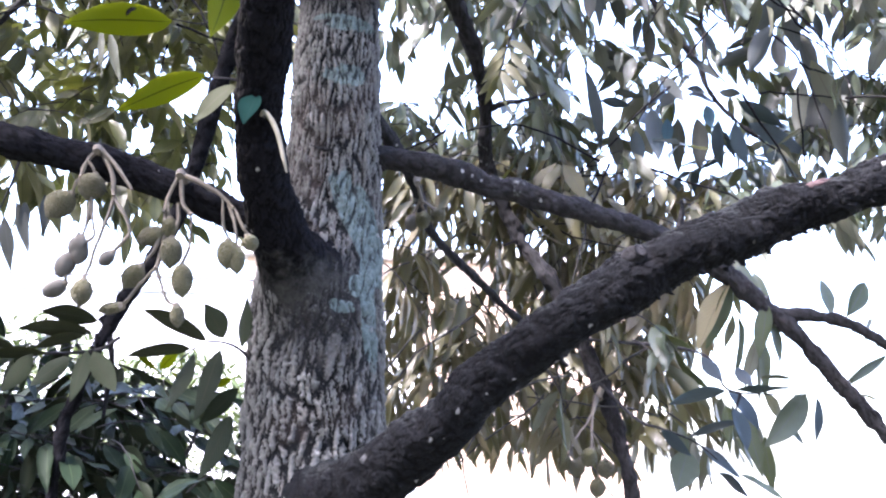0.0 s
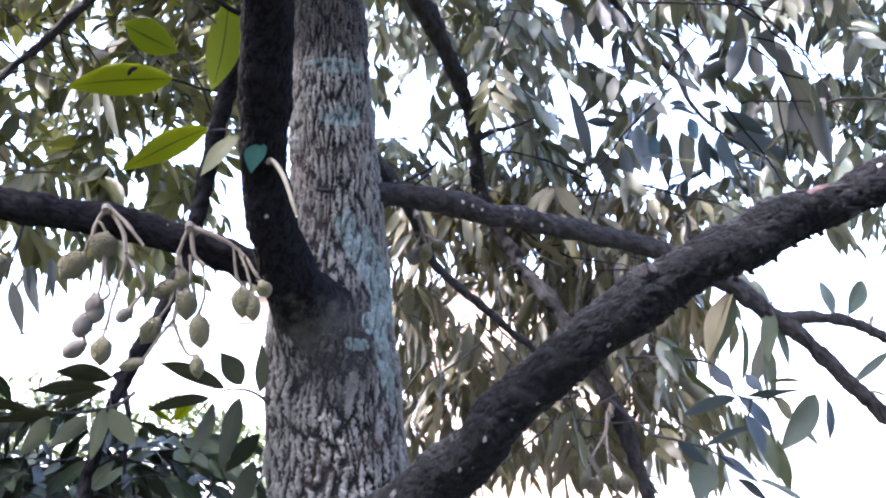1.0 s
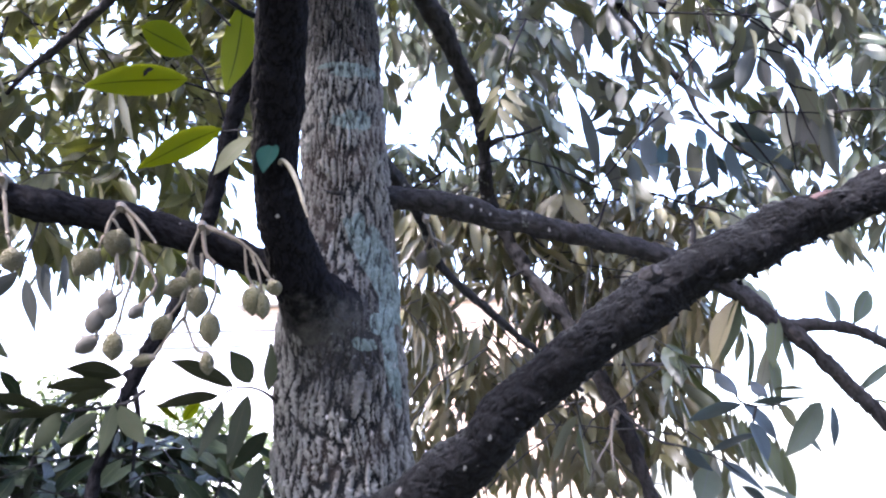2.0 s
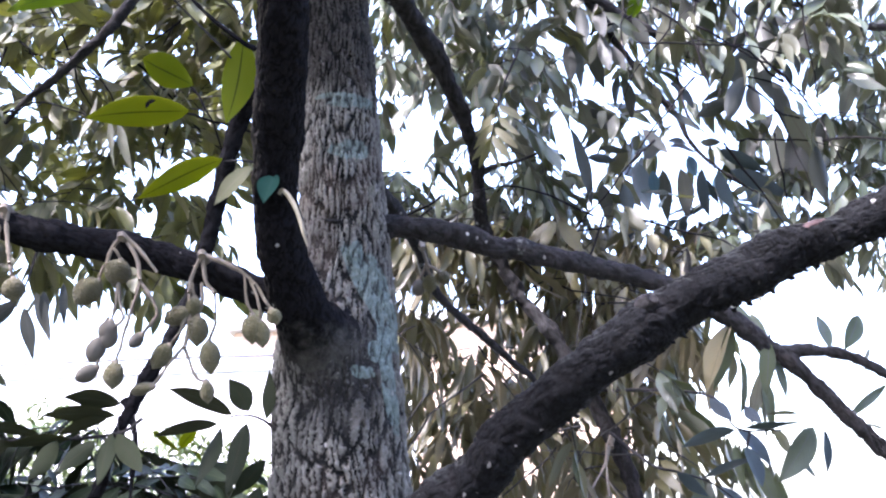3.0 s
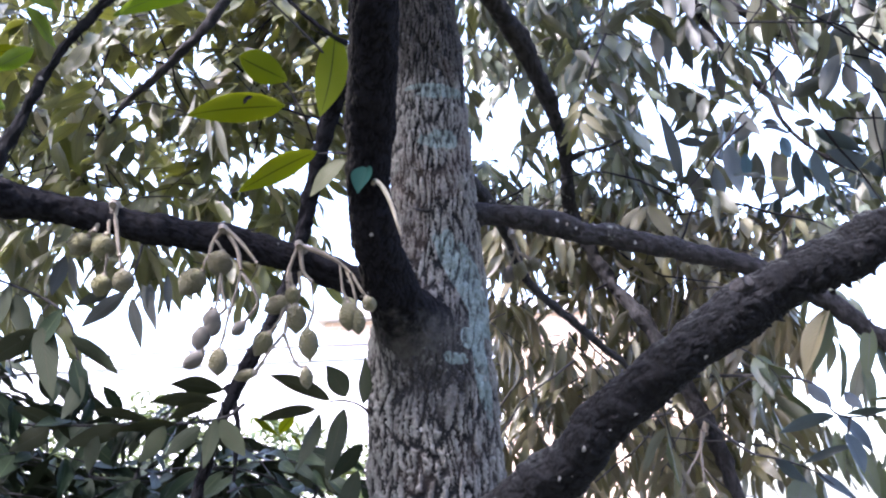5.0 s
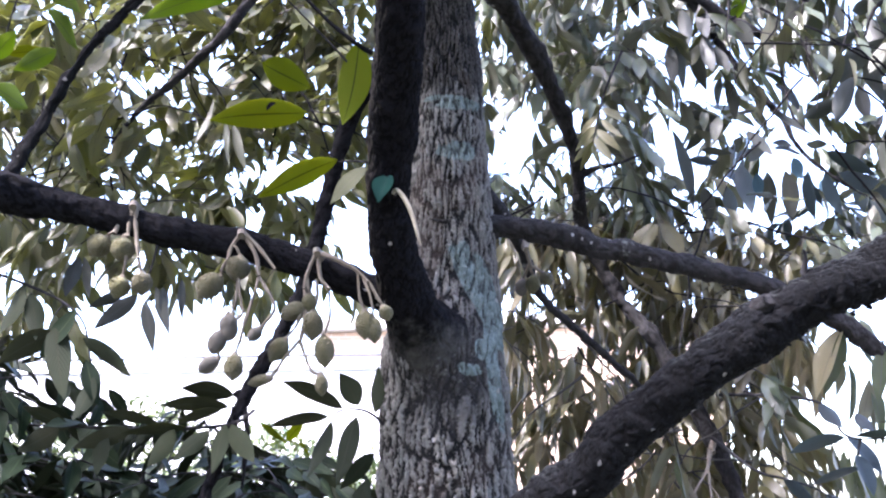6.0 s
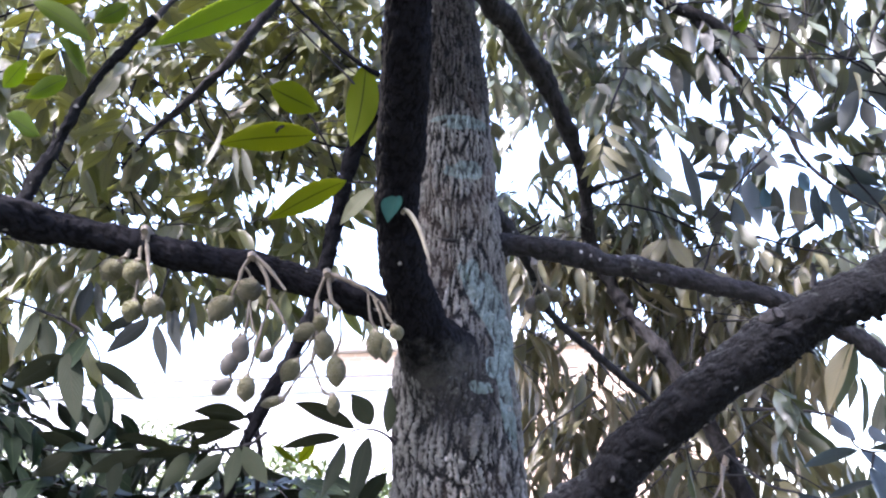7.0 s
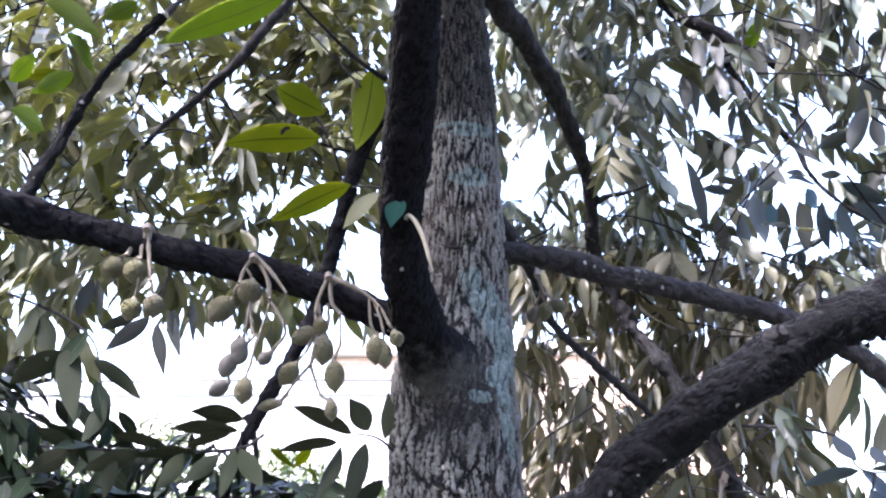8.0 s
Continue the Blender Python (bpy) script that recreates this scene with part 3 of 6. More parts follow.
def spray(foot, way, length, count, size, droop, lines, leaves, hang=0.7, skip=None, kinds=range(6)):
    """A twig with its blades in two rows, drooping towards its end."""
    way = Vector(way).normalized()
    p = Vector(foot)
    pts = [tuple(p)]
    steps = 7
    heading = way.copy()
    for i in range(steps):
        heading = (heading + Vector((rng.uniform(-0.12, 0.12), rng.uniform(-0.12, 0.12), -droop / steps))).normalized()
        p = p + heading * (length / steps)
        pts.append(tuple(p))
    placed = len(leaves)
    across = heading.cross(Vector((0, 0, 1)))
    across = across.normalized() if across.length > 0.05 else Vector((1, 0, 0))
    fall, spread = rng.uniform(0.1, 1.9) * hang, rng.uniform(0.35, 1.0)
    lean = Vector((rng.uniform(-0.45, 0.45), rng.uniform(-0.45, 0.45), 0))
    face = Vector((rng.uniform(-0.9, 0.9), rng.uniform(-0.9, 0.9), 1.0 - 0.5 * hang * rng.random()))
    for i in range(count):
        t = 0.2 + 0.8 * (i + 0.5) / count
        k = t * steps
        a, b = Vector(pts[min(int(k), steps - 1)]), Vector(pts[min(int(k) + 1, steps)])
        at = a.lerp(b, k - int(k))
        run = (b - a).normalized()
        s = 1 if i % 2 else -1
        tipway = run * rng.uniform(0.45, 0.75) + across * s * spread * rng.uniform(0.6, 1.0) + lean + Vector((0, 0, -1)) * fall
        tipway = tipway + Vector((rng.gauss(0, 0.16), rng.gauss(0, 0.16), rng.gauss(0, 0.14)))
        up = face + across * s * rng.uniform(0.0, 0.7) + Vector((rng.gauss(0, 0.3), rng.gauss(0, 0.3), 0))
        big = size * rng.uniform(0.7, 1.2)
        stem = tipway.normalized() * 0.012
        centre = at + stem + tipway.normalized() * big * 0.5
        if skip is not None and skip(centre):
            continue
        leaves.append((leaf_pose(at + stem, tipway, up, big), rng.choice(kinds)))
    if len(leaves) - placed > count * 0.8 and not (skip is not None and skip(Vector(pts[-1]))):
        lines.append(pts)


def single_leaf(name, foot, tip, up, width, mats, parent, label="", rows=12, fold=0.2, bend=0.08, tipness=0.9):
    """A blade of its own from foot to tip."""
    foot, tip = Vector(foot), Vector(tip)
    size = (tip - foot).length
    v, q, s, uv = leaf_arrays(width=width / size, rows=rows, fold=fold, bend=bend, ripple=0.012, tip=tipness, seed=foot.x * 40)
    m = leaf_pose(foot, tip - foot, up, size)
    places = v @ np.array(m.to_3x3()).T + np.array(m.translation)
    return part(name, mesh_from(name, places, q, mats, s, uv), parent, label)


# ---- ground ----
def ground():
    n = 60
    xs = np.sign(np.linspace(-1, 1, n)) * np.abs(np.linspace(-1, 1, n)) ** 3 * 600
    X, Y = np.meshgrid(xs, xs)
    Z = 0.03 * np.sin(X * 0.9) * np.cos(Y * 1.1) - 0.02
    i = np.arange(n - 1)[:, None] * n + np.arange(n - 1)[None]
    quads = np.stack([i, i + 1, i + n + 1, i + n], -1).reshape(-1, 4)
    ob = new("ground", mesh_from("ground", np.stack([X, Y, Z], -1).reshape(-1, 3), quads, [SOIL]))
    return tagged(ob, "brown soil with leaf litter and weedy green patches", "ground", kind="structure")


ground()


# pale slabs added so that the far ground on the right turns white
def pale_slabs():
    bm = bmesh.new()
    for i in range(14):
        for k in range(14):
            x, y = 1.6 + 5.0 * i, 5.5 + 5.0 * k
            made = bmesh.ops.create_cube(bm, size=1.0, matrix=Matrix.Translation((x + 2.49, y + 2.49, 0.01)) @ Matrix.Diagonal((4.98, 4.98, 0.12, 1)))
    me = bpy.data.meshes.new("pale_slabs")
    bm.to_mesh(me)
    bm.free()
    me.materials.append(CONCRETE)
    tagged(new("pavement", me), "pale concrete slabs, added to whiten the far ground", "pavement", kind="structure")


pale_slabs()


# ---- the durian tree ----
tree = thing("durian_tree", (-0.19, 1.95, 0), "durian tree with fissured grey bark, pale lichen and drooping olive leaves", "tree")
tree_inverse = Matrix.Translation((0.19, -1.95, 0))


def limb(name, *args, label="", on=None, **more):
    ob = part(name, tube(name, *args, **more), on or tree, label)
    ob.matrix_parent_inverse = Matrix() if on else tree_inverse
    return ob


TRUNK_ROWS = [
    (-0.17, 1.95, -0.05, 0.215), (-0.175, 1.95, 0.15, 0.185), (-0.185, 1.95, 0.6, 0.16), (-0.19, 1.95, 1.2, 0.149),
    (-0.194, 1.95, 1.58, 0.1405), (-0.20, 1.95, 1.84, 0.136), (-0.203, 1.95, 1.94, 0.131), (-0.19, 1.953, 2.06, 0.113),
    (-0.184, 1.96, 2.17, 0.101), (-0.192, 1.97, 2.41, 0.0915), (-0.195, 1.98, 2.65, 0.081), (-0.205, 1.99, 2.90, 0.071),
    (-0.21, 2.0, 3.5, 0.058), (-0.2, 2.02, 4.4, 0.035), (-0.22, 2.02, 5.2, 0.012)]
STEM_ROWS = [
    (-0.180, 2.04, 1.875, 0.048), (-0.190, 1.96, 1.915, 0.055), (-0.213, 1.865, 1.958, 0.0570), (-0.246, 1.775, 2.005, 0.0550), (-0.267, 1.70, 2.075, 0.0480),
    (-0.272, 1.62, 2.180, 0.0440), (-0.257, 1.53, 2.285, 0.0415), (-0.234, 1.43, 2.393, 0.0430), (-0.216, 1.34, 2.497, 0.0425),
    (-0.19, 1.24, 2.66, 0.040), (-0.2, 1.05, 3.1, 0.03), (-0.25, 0.85, 3.6, 0.012)]
LIMB_ROWS = [
    (-0.19, 1.86, 1.49, 0.072), (-0.12, 1.79, 1.555, 0.061), (-0.035, 1.68, 1.612, 0.0520), (0.056, 1.58, 1.687, 0.0465), (0.124, 1.53, 1.755, 0.0430),
    (0.231, 1.47, 1.840, 0.0425), (0.326, 1.45, 1.901, 0.0430), (0.415, 1.43, 1.951, 0.0435), (0.509, 1.42, 1.987, 0.0390),
    (0.628, 1.40, 2.033, 0.0325), (0.787, 1.38, 2.095, 0.0315), (1.05, 1.33, 2.2, 0.03), (1.5, 1.2, 2.4, 0.02), (1.9, 1.1, 2.5, 0.008)]
FRUITING_ROWS = [
    (-0.20, 1.90, 2.00, 0.040), (-0.265, 1.82, 2.036, 0.0335), (-0.323, 1.765, 2.058, 0.0315), (-0.422, 1.715, 2.091, 0.0298), (-0.562, 1.675, 2.130, 0.0288),
    (-0.701, 1.615, 2.147, 0.0285), (-0.862, 1.55, 2.178, 0.0295), (-0.927, 1.48, 2.180, 0.0345), (-0.99, 1.40, 2.178, 0.033), (-1.15, 1.28, 2.17, 0.028), (-1.5, 1.1, 2.2, 0.018), (-1.8, 0.9, 2.2, 0.006)]
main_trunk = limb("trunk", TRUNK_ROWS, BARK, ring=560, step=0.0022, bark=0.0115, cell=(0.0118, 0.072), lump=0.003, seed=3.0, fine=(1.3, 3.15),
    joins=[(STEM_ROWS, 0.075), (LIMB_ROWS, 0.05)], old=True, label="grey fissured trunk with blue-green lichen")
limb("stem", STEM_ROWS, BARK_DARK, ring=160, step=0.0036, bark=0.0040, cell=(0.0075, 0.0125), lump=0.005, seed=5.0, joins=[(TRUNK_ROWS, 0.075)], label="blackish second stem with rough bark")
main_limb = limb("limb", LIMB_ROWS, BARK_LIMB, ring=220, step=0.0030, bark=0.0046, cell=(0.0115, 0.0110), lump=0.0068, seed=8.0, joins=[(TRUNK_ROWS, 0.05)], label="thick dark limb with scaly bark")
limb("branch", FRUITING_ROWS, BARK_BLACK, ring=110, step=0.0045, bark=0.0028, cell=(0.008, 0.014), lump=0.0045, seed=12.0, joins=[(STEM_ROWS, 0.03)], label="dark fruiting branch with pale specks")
sawn = limb("branch", [
    (-0.945, 1.475, 2.17, 0.023), (-0.920, 1.485, 2.25, 0.0125), (-0.893, 1.50, 2.332, 0.0096), (-0.858, 1.50, 2.407, 0.0090), (-0.812, 1.50, 2.481, 0.0086), (-0.769, 1.50, 2.534, 0.0085), (-0.724, 1.50, 2.583, 0.0084)],
    BARK_LIMB, ring=48, step=0.005, bark=0.0024, cell=(0.008, 0.014), lump=0.004, seed=14.0, label="brown branch with a sawn end")
limb("cut_end", [(-0.7215, 1.50, 2.5855, 0.0080), (-0.7195, 1.50, 2.5875, 0.0084), (-0.7180, 1.50, 2.5890, 0.0055)], CUT_WOOD, ring=24, step=0.001, lump=0.0006, seed=15.0, on=sawn, label="pale sawn wood")
limb("branch", [(-0.748, 1.505, 2.556, 0.0085), (-0.735, 1.53, 2.60, 0.0065), (-0.70, 1.54, 2.65, 0.0055), (-0.62, 1.55, 2.70, 0.0045), (-0.52, 1.56, 2.78, 0.003)], BARK_TWIG, ring=20, step=0.006, lump=0.0015, seed=16.0)
limb("branch", [
    (-0.22, 2.05, 3.35, 0.026), (-0.42, 2.25, 3.30, 0.022), (-0.616, 2.30, 3.195, 0.0180), (-0.716, 2.25, 3.059, 0.0155), (-0.807, 2.20, 2.877, 0.0136), (-0.911, 2.20, 2.765, 0.011), (-1.013, 2.20, 2.672, 0.0068), (-1.1, 2.22, 2.58, 0.003)],
    BARK_TWIG, ring=40, step=0.006, bark=0.0016, cell=(0.008, 0.014), lump=0.003, seed=15.0)
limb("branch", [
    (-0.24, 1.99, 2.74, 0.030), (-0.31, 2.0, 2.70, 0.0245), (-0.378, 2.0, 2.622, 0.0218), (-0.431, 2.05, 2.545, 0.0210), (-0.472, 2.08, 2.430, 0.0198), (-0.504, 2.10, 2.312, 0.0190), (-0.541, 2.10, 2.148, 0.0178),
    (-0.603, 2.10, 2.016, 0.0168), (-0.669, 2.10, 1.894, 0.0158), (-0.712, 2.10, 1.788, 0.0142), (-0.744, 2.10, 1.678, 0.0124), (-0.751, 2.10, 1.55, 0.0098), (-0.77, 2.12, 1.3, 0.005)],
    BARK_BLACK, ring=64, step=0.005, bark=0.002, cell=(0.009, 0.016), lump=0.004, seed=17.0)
limb("branch", [(-0.688, 2.100, 1.907, 0.0090), (-0.674, 2.100, 1.884, 0.0078), (-0.663, 2.100, 1.847, 0.0066), (-0.657, 2.100, 1.796, 0.0058), (-0.661, 2.100, 1.747, 0.0045), (-0.663, 2.100, 1.692, 0.0030)], BARK_BLACK, ring=20, step=0.006, lump=0.0015, seed=18.0)
SAGGING_ROWS = [
    (-0.19, 1.95, 2.215, 0.040), (-0.10, 1.965, 2.238, 0.0285), (-0.057, 1.97, 2.241, 0.0262), (0.042, 1.98, 2.229, 0.0270), (0.140, 2.0, 2.199, 0.0255), (0.274, 2.0, 2.166, 0.0232), (0.465, 2.02, 2.119, 0.0215),
    (0.603, 2.03, 2.057, 0.0210), (0.708, 2.04, 1.980, 0.0190), (0.787, 2.04, 1.912, 0.0172), (0.873, 2.05, 1.820, 0.0160), (0.99, 2.05, 1.69, 0.016), (1.2, 2.06, 1.5, 0.013), (1.35, 2.07, 1.3, 0.006)]
limb("branch", SAGGING_ROWS,
    BARK_TWIG, ring=80, step=0.005, bark=0.0026, cell=(0.010, 0.018), lump=0.005, seed=21.0, label="sagging brown branch with small scars")
limb("branch", [
    (0.75, 2.04, 1.945, 0.017), (0.821, 2.03, 1.946, 0.0128), (0.909, 2.02, 1.924, 0.0110), (1.007, 2.0, 1.850, 0.0085), (1.12, 1.97, 1.74, 0.006)],
    BARK_TWIG, ring=40, step=0.006, bark=0.0016, cell=(0.008, 0.014), lump=0.003, seed=22.0)
ARCHING_ROWS = [
    (-0.2, 1.99, 3.06, 0.038), (-0.136, 2.08, 3.01, 0.0318), (-0.095, 2.15, 2.962, 0.0310), (-0.010, 2.30, 2.906, 0.0305), (0.073, 2.45, 2.802, 0.0255), (0.141, 2.60, 2.666, 0.0225), (0.156, 2.70, 2.54, 0.0208),
    (0.166, 2.75, 2.462, 0.0208), (0.212, 2.75, 2.361, 0.0216), (0.270, 2.75, 2.239, 0.0216), (0.361, 2.72, 2.105, 0.0229), (0.461, 2.70, 1.899, 0.0223), (0.514, 2.65, 1.740, 0.0212), (0.553, 2.60, 1.548, 0.0190), (0.58, 2.58, 1.3, 0.013), (0.6, 2.58, 1.1, 0.006)]
limb("branch", ARCHING_ROWS,
    BARK_TWIG, ring=64, step=0.006, bark=0.0026, cell=(0.010, 0.018), lump=0.006, seed=25.0)
SIDE_ROWS = [
    (-0.12, 2.0, 2.36, 0.020), (-0.06, 2.12, 2.30, 0.016), (-0.020, 2.20, 2.240, 0.0136), (0.017, 2.25, 2.151, 0.0112), (0.136, 2.30, 2.043, 0.0096), (0.231, 2.35, 1.963, 0.0080), (0.36, 2.42, 1.86, 0.005)]
limb("branch", SIDE_ROWS,
    BARK_TWIG, ring=36, step=0.006, bark=0.0015, cell=(0.008, 0.014), lump=0.003, seed=27.0)
limb("branch", [
    (-0.2, 2.0, 3.45, 0.035), (0.0, 2.3, 3.55, 0.030), (0.25, 2.6, 3.47, 0.026), (0.43, 2.78, 3.345, 0.0225), (0.531, 2.80, 3.282, 0.0205), (0.601, 2.80, 3.243, 0.0190), (0.669, 2.80, 3.183, 0.0172), (0.747, 2.80, 3.138, 0.0140), (0.82, 2.82, 3.085, 0.0100), (0.889, 2.82, 3.076, 0.0078), (0.93, 2.82, 3.09, 0.004)],
    BARK_TWIG, ring=40, step=0.007, bark=0.0016, cell=(0.008, 0.014), lump=0.003, seed=29.0)
limb("branch", [
    (0.56, 2.82, 3.265, 0.016), (0.598, 2.80, 3.19, 0.0125), (0.619, 2.80, 3.124, 0.0112), (0.666, 2.80, 3.046, 0.0098), (0.735, 2.80, 2.93, 0.0090), (0.805, 2.80, 2.83, 0.0088), (0.839, 2.80, 2.743, 0.0078), (0.90, 2.80, 2.665, 0.0062), (0.994, 2.80, 2.588, 0.0041), (1.10, 2.80, 2.52, 0.002)],
    BARK_TWIG, ring=30, step=0.007, bark=0.0013, cell=(0.008, 0.014), lump=0.003, seed=31.0)
for rows in ([(0.842, 2.82, 3.075, 0.0080), (0.819, 2.80, 3.05, 0.0070), (0.821, 2.80, 2.965, 0.0049), (0.840, 2.80, 2.833, 0.0037), (0.902, 2.80, 2.759, 0.0025)],
             [(0.821, 2.80, 3.044, 0.0049), (0.858, 2.80, 3.003, 0.0033), (0.904, 2.80, 2.969, 0.0028), (0.995, 2.80, 2.956, 0.0018)],
             [(0.837, 2.80, 3.052, 0.0041), (0.896, 2.80, 3.021, 0.0033), (0.946, 2.80, 2.991, 0.0022), (0.99, 2.80, 2.92, 0.0015)],
             [(1.60, 1.25, 2.43, 0.014), (1.60, 1.90, 2.70, 0.013), (1.50, 2.50, 2.96, 0.012), (1.334, 2.80, 3.142, 0.0102), (1.284, 2.80, 3.195, 0.0098), (1.181, 2.80, 3.231, 0.0080), (1.12, 2.80, 3.177, 0.0062), (1.09, 2.80, 3.10, 0.003)]):
    limb("branch", rows, BARK_TWIG, ring=20, step=0.008, lump=0.0016, seed=rows[0][0] * 50)

limb("branch", [(0.145, 2.66, 2.60, 0.012), (0.20, 2.64, 2.625, 0.009), (0.27, 2.62, 2.63, 0.006), (0.36, 2.6, 2.66, 0.003)], BARK_TWIG, ring=20, step=0.008, lump=0.002, seed=33.0)

limb("branch", [(-0.289, 1.47, 2.420, 0.0060), (-0.303, 1.44, 2.418, 0.0042), (-0.345, 1.42, 2.447, 0.0036), (-0.397, 1.40, 2.496, 0.0030), (-0.428, 1.38, 2.526, 0.0026), (-0.470, 1.36, 2.585, 0.0018)], BARK_DARK, ring=14, step=0.006, lump=0.001, seed=35.0)

limb("knot", [(0.330, 1.43, 1.925, 0.018), (0.334, 1.415, 1.938, 0.016), (0.338, 1.405, 1.945, 0.010)], BARK_TWIG, ring=24, step=0.004, bark=0.002, cell=(0.006, 0.008), lump=0.004, seed=41.0, on=main_limb, label="weathered grey knot")
limb("snag", [(0.40, 1.42, 1.985, 0.006), (0.402, 1.41, 2.005, 0.004), (0.398, 1.40, 2.018, 0.002)], BARK_TWIG, ring=10, step=0.004, lump=0.001, seed=42.0, on=main_limb)
limb("scar", [(0.572, 1.388, 2.036, 0.006), (0.590, 1.380, 2.043, 0.007), (0.610, 1.380, 2.048, 0.004)], SCAR, ring=16, step=0.003, lump=0.003, seed=43.0, on=main_limb, label="raw reddish bark scar")
limb("flake", [(-0.225, 1.872, 2.238, 0.002), (-0.205, 1.868, 2.229, 0.004), (-0.188, 1.868, 2.227, 0.0045), (-0.170, 1.872, 2.234, 0.002)], BARK_TWIG, ring=12, step=0.004, bark=0.001, cell=(0.004, 0.006), lump=0.002, seed=44.0, on=main_trunk, label="lifted bark flake")
# short rotten stubs under the limb
stub_rng = random.Random(5)
for k in range(16):
    t = k / 15
    x, y, z = 0.33 + 0.32 * t, 1.45 - 0.05 * t, 1.903 + 0.137 * t
    around = stub_rng.uniform(-0.9, 0.9)
    way = Vector((0.35, -math.sin(around), -math.cos(around))).normalized()
    p = Vector((x, y, z)) + way * (0.036 - 0.006 * t)
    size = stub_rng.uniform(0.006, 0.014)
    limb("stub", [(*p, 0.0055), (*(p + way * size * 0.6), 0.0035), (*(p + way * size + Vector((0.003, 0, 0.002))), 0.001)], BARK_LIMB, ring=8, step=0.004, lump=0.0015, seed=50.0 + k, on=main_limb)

# ---- the crown: twigs and hanging leaves ----
EYE = Vector((0.0, 0.0, 1.6))
# openings cut in the leaves to fit the camera's view: bearing and rise (per metre ahead of the path's start) and half
# sizes
OPENINGS = [
    (-0.002, 0.440, 0.034, 0.034), (0.199, 0.474, 0.031, 0.017), (0.243, 0.427, 0.022, 0.016), (0.161, 0.427, 0.024, 0.012),
    (0.246, 0.325, 0.016, 0.019), (0.327, 0.466, 0.017, 0.013), (0.367, 0.514, 0.020, 0.012), (0.407, 0.423, 0.015, 0.028), (0.109, 0.456, 0.012, 0.014), (0.360, 0.440, 0.022, 0.014),
    (0.045, 0.187, 0.026, 0.024), (0.086, 0.150, 0.013, 0.015), (0.096, 0.045, 0.014, 0.014), (0.235, 0.067, 0.026, 0.015), (0.200, 0.262, 0.012, 0.012),
    (-0.415, 0.190, 0.088, 0.052), (-0.252, 0.182, 0.092, 0.046), (0.396, 0.235, 0.054, 0.034), (0.379, 0.150, 0.066, 0.042), (0.425, 0.025, 0.055, 0.055), (0.305, 0.115, 0.036, 0.022),
    (-0.317, 0.329, 0.024, 0.018), (-0.275, 0.382, 0.034, 0.022), (-0.492, 0.357, 0.022, 0.010), (-0.449, 0.517, 0.034, 0.014), (-0.47, 0.68, 0.045, 0.022), (0.430, 0.330, 0.016, 0.014)]


# branches kept in the camera's view: leaves that would hide them are skipped
CLEAR = [(tuple(p[:3]), p[3]) for rows in (ARCHING_ROWS, SIDE_ROWS, SAGGING_ROWS) for p in spline(rows, 0.03)[0] if p[2] > 1.5]
CLEAR = np.array([(x / y, (z - 1.6) / y, y, r / y) for (x, y, z), r in CLEAR])


def in_opening(p):
    d = max(p.y, 0.2)
    u, v = p.x / d, (p.z - EYE.z) / d
    if any(((u - a) / c) ** 2 + ((v - b) / e) ** 2 < 0.72 for a, b, c, e in OPENINGS):
        return True
    return bool(np.any((np.hypot(CLEAR[:, 0] - u, CLEAR[:, 1] - v) < CLEAR[:, 3] + 0.016) & (CLEAR[:, 2] > d - 0.03)))


# patches of the crown, laid out to fit the camera's view: bearings, rises, distances ahead, sprays, leaf size, droop,
# how far leaves hang
PATCHES = [
    (-0.76, -0.24, 0.36, 0.8, 2.3, 3.3, 480, 0.104, 0.5, 0.32),
    (-0.76, -0.42, 0.5, 0.8, 1.7, 2.3, 30, 0.110, 0.5, 0.35),
    (-0.76, -0.4, 0.29, 0.38, 1.9, 2.8, 60, 0.105, 0.6, 0.8),
    (-0.76, -0.54, 0.22, 0.3, 2.3, 2.7, 20, 0.115, 0.6, 0.8),
    (-0.4, -0.22, 0.24, 0.36, 2.3, 3.0, 54, 0.105, 0.6, 0.8),
    (-0.34, -0.16, 0.42, 0.78, 2.4, 3.2, 180, 0.102, 0.6, 0.4),
    (-0.08, 0.12, 0.44, 0.78, 2.5, 3.4, 170, 0.105, 0.7, 0.9),
    (0.06, 0.58, 0.4, 0.78, 2.5, 3.3, 385, 0.115, 0.6, 0.95),
    (0.50, 0.62, 0.30, 0.75, 2.5, 2.9, 16, 0.130, 0.8, 1.3),
    (0.06, 0.54, 0.25, 0.42, 2.6, 3.4, 225, 0.105, 0.6, 0.6),
    (-0.06, 0.26, 0.03, 0.33, 2.5, 3.6, 290, 0.115, 0.9, 0.95),
    (-0.06, 0.24, 0.19, 0.36, 3.0, 3.8, 50, 0.125, 0.8, 1.15),
    (0.12, 0.31, 0.03, 0.24, 2.3, 3.2, 70, 0.125, 0.8, 1.0),
    (0.0, 0.22, 0.02, 0.2, 2.6, 3.5, 34, 0.12, 0.9, 1.1),
    (-0.06, 0.11, 0.29, 0.385, 2.5, 3.1, 72, 0.12, 0.9, 1.1),
    (0.25, 0.46, 0.26, 0.37, 2.5, 3.2, 36, 0.11, 0.7, 0.85),
    (-1.2, -0.76, 0.2, 0.9, 1.8, 3.0, 50, 0.15, 0.5, 0.6),
    (0.6, 1.2, 0.2, 0.9, 1.8, 3.0, 50, 0.15, 0.5, 0.6),
]
lines, leaves, bare = [], [], []
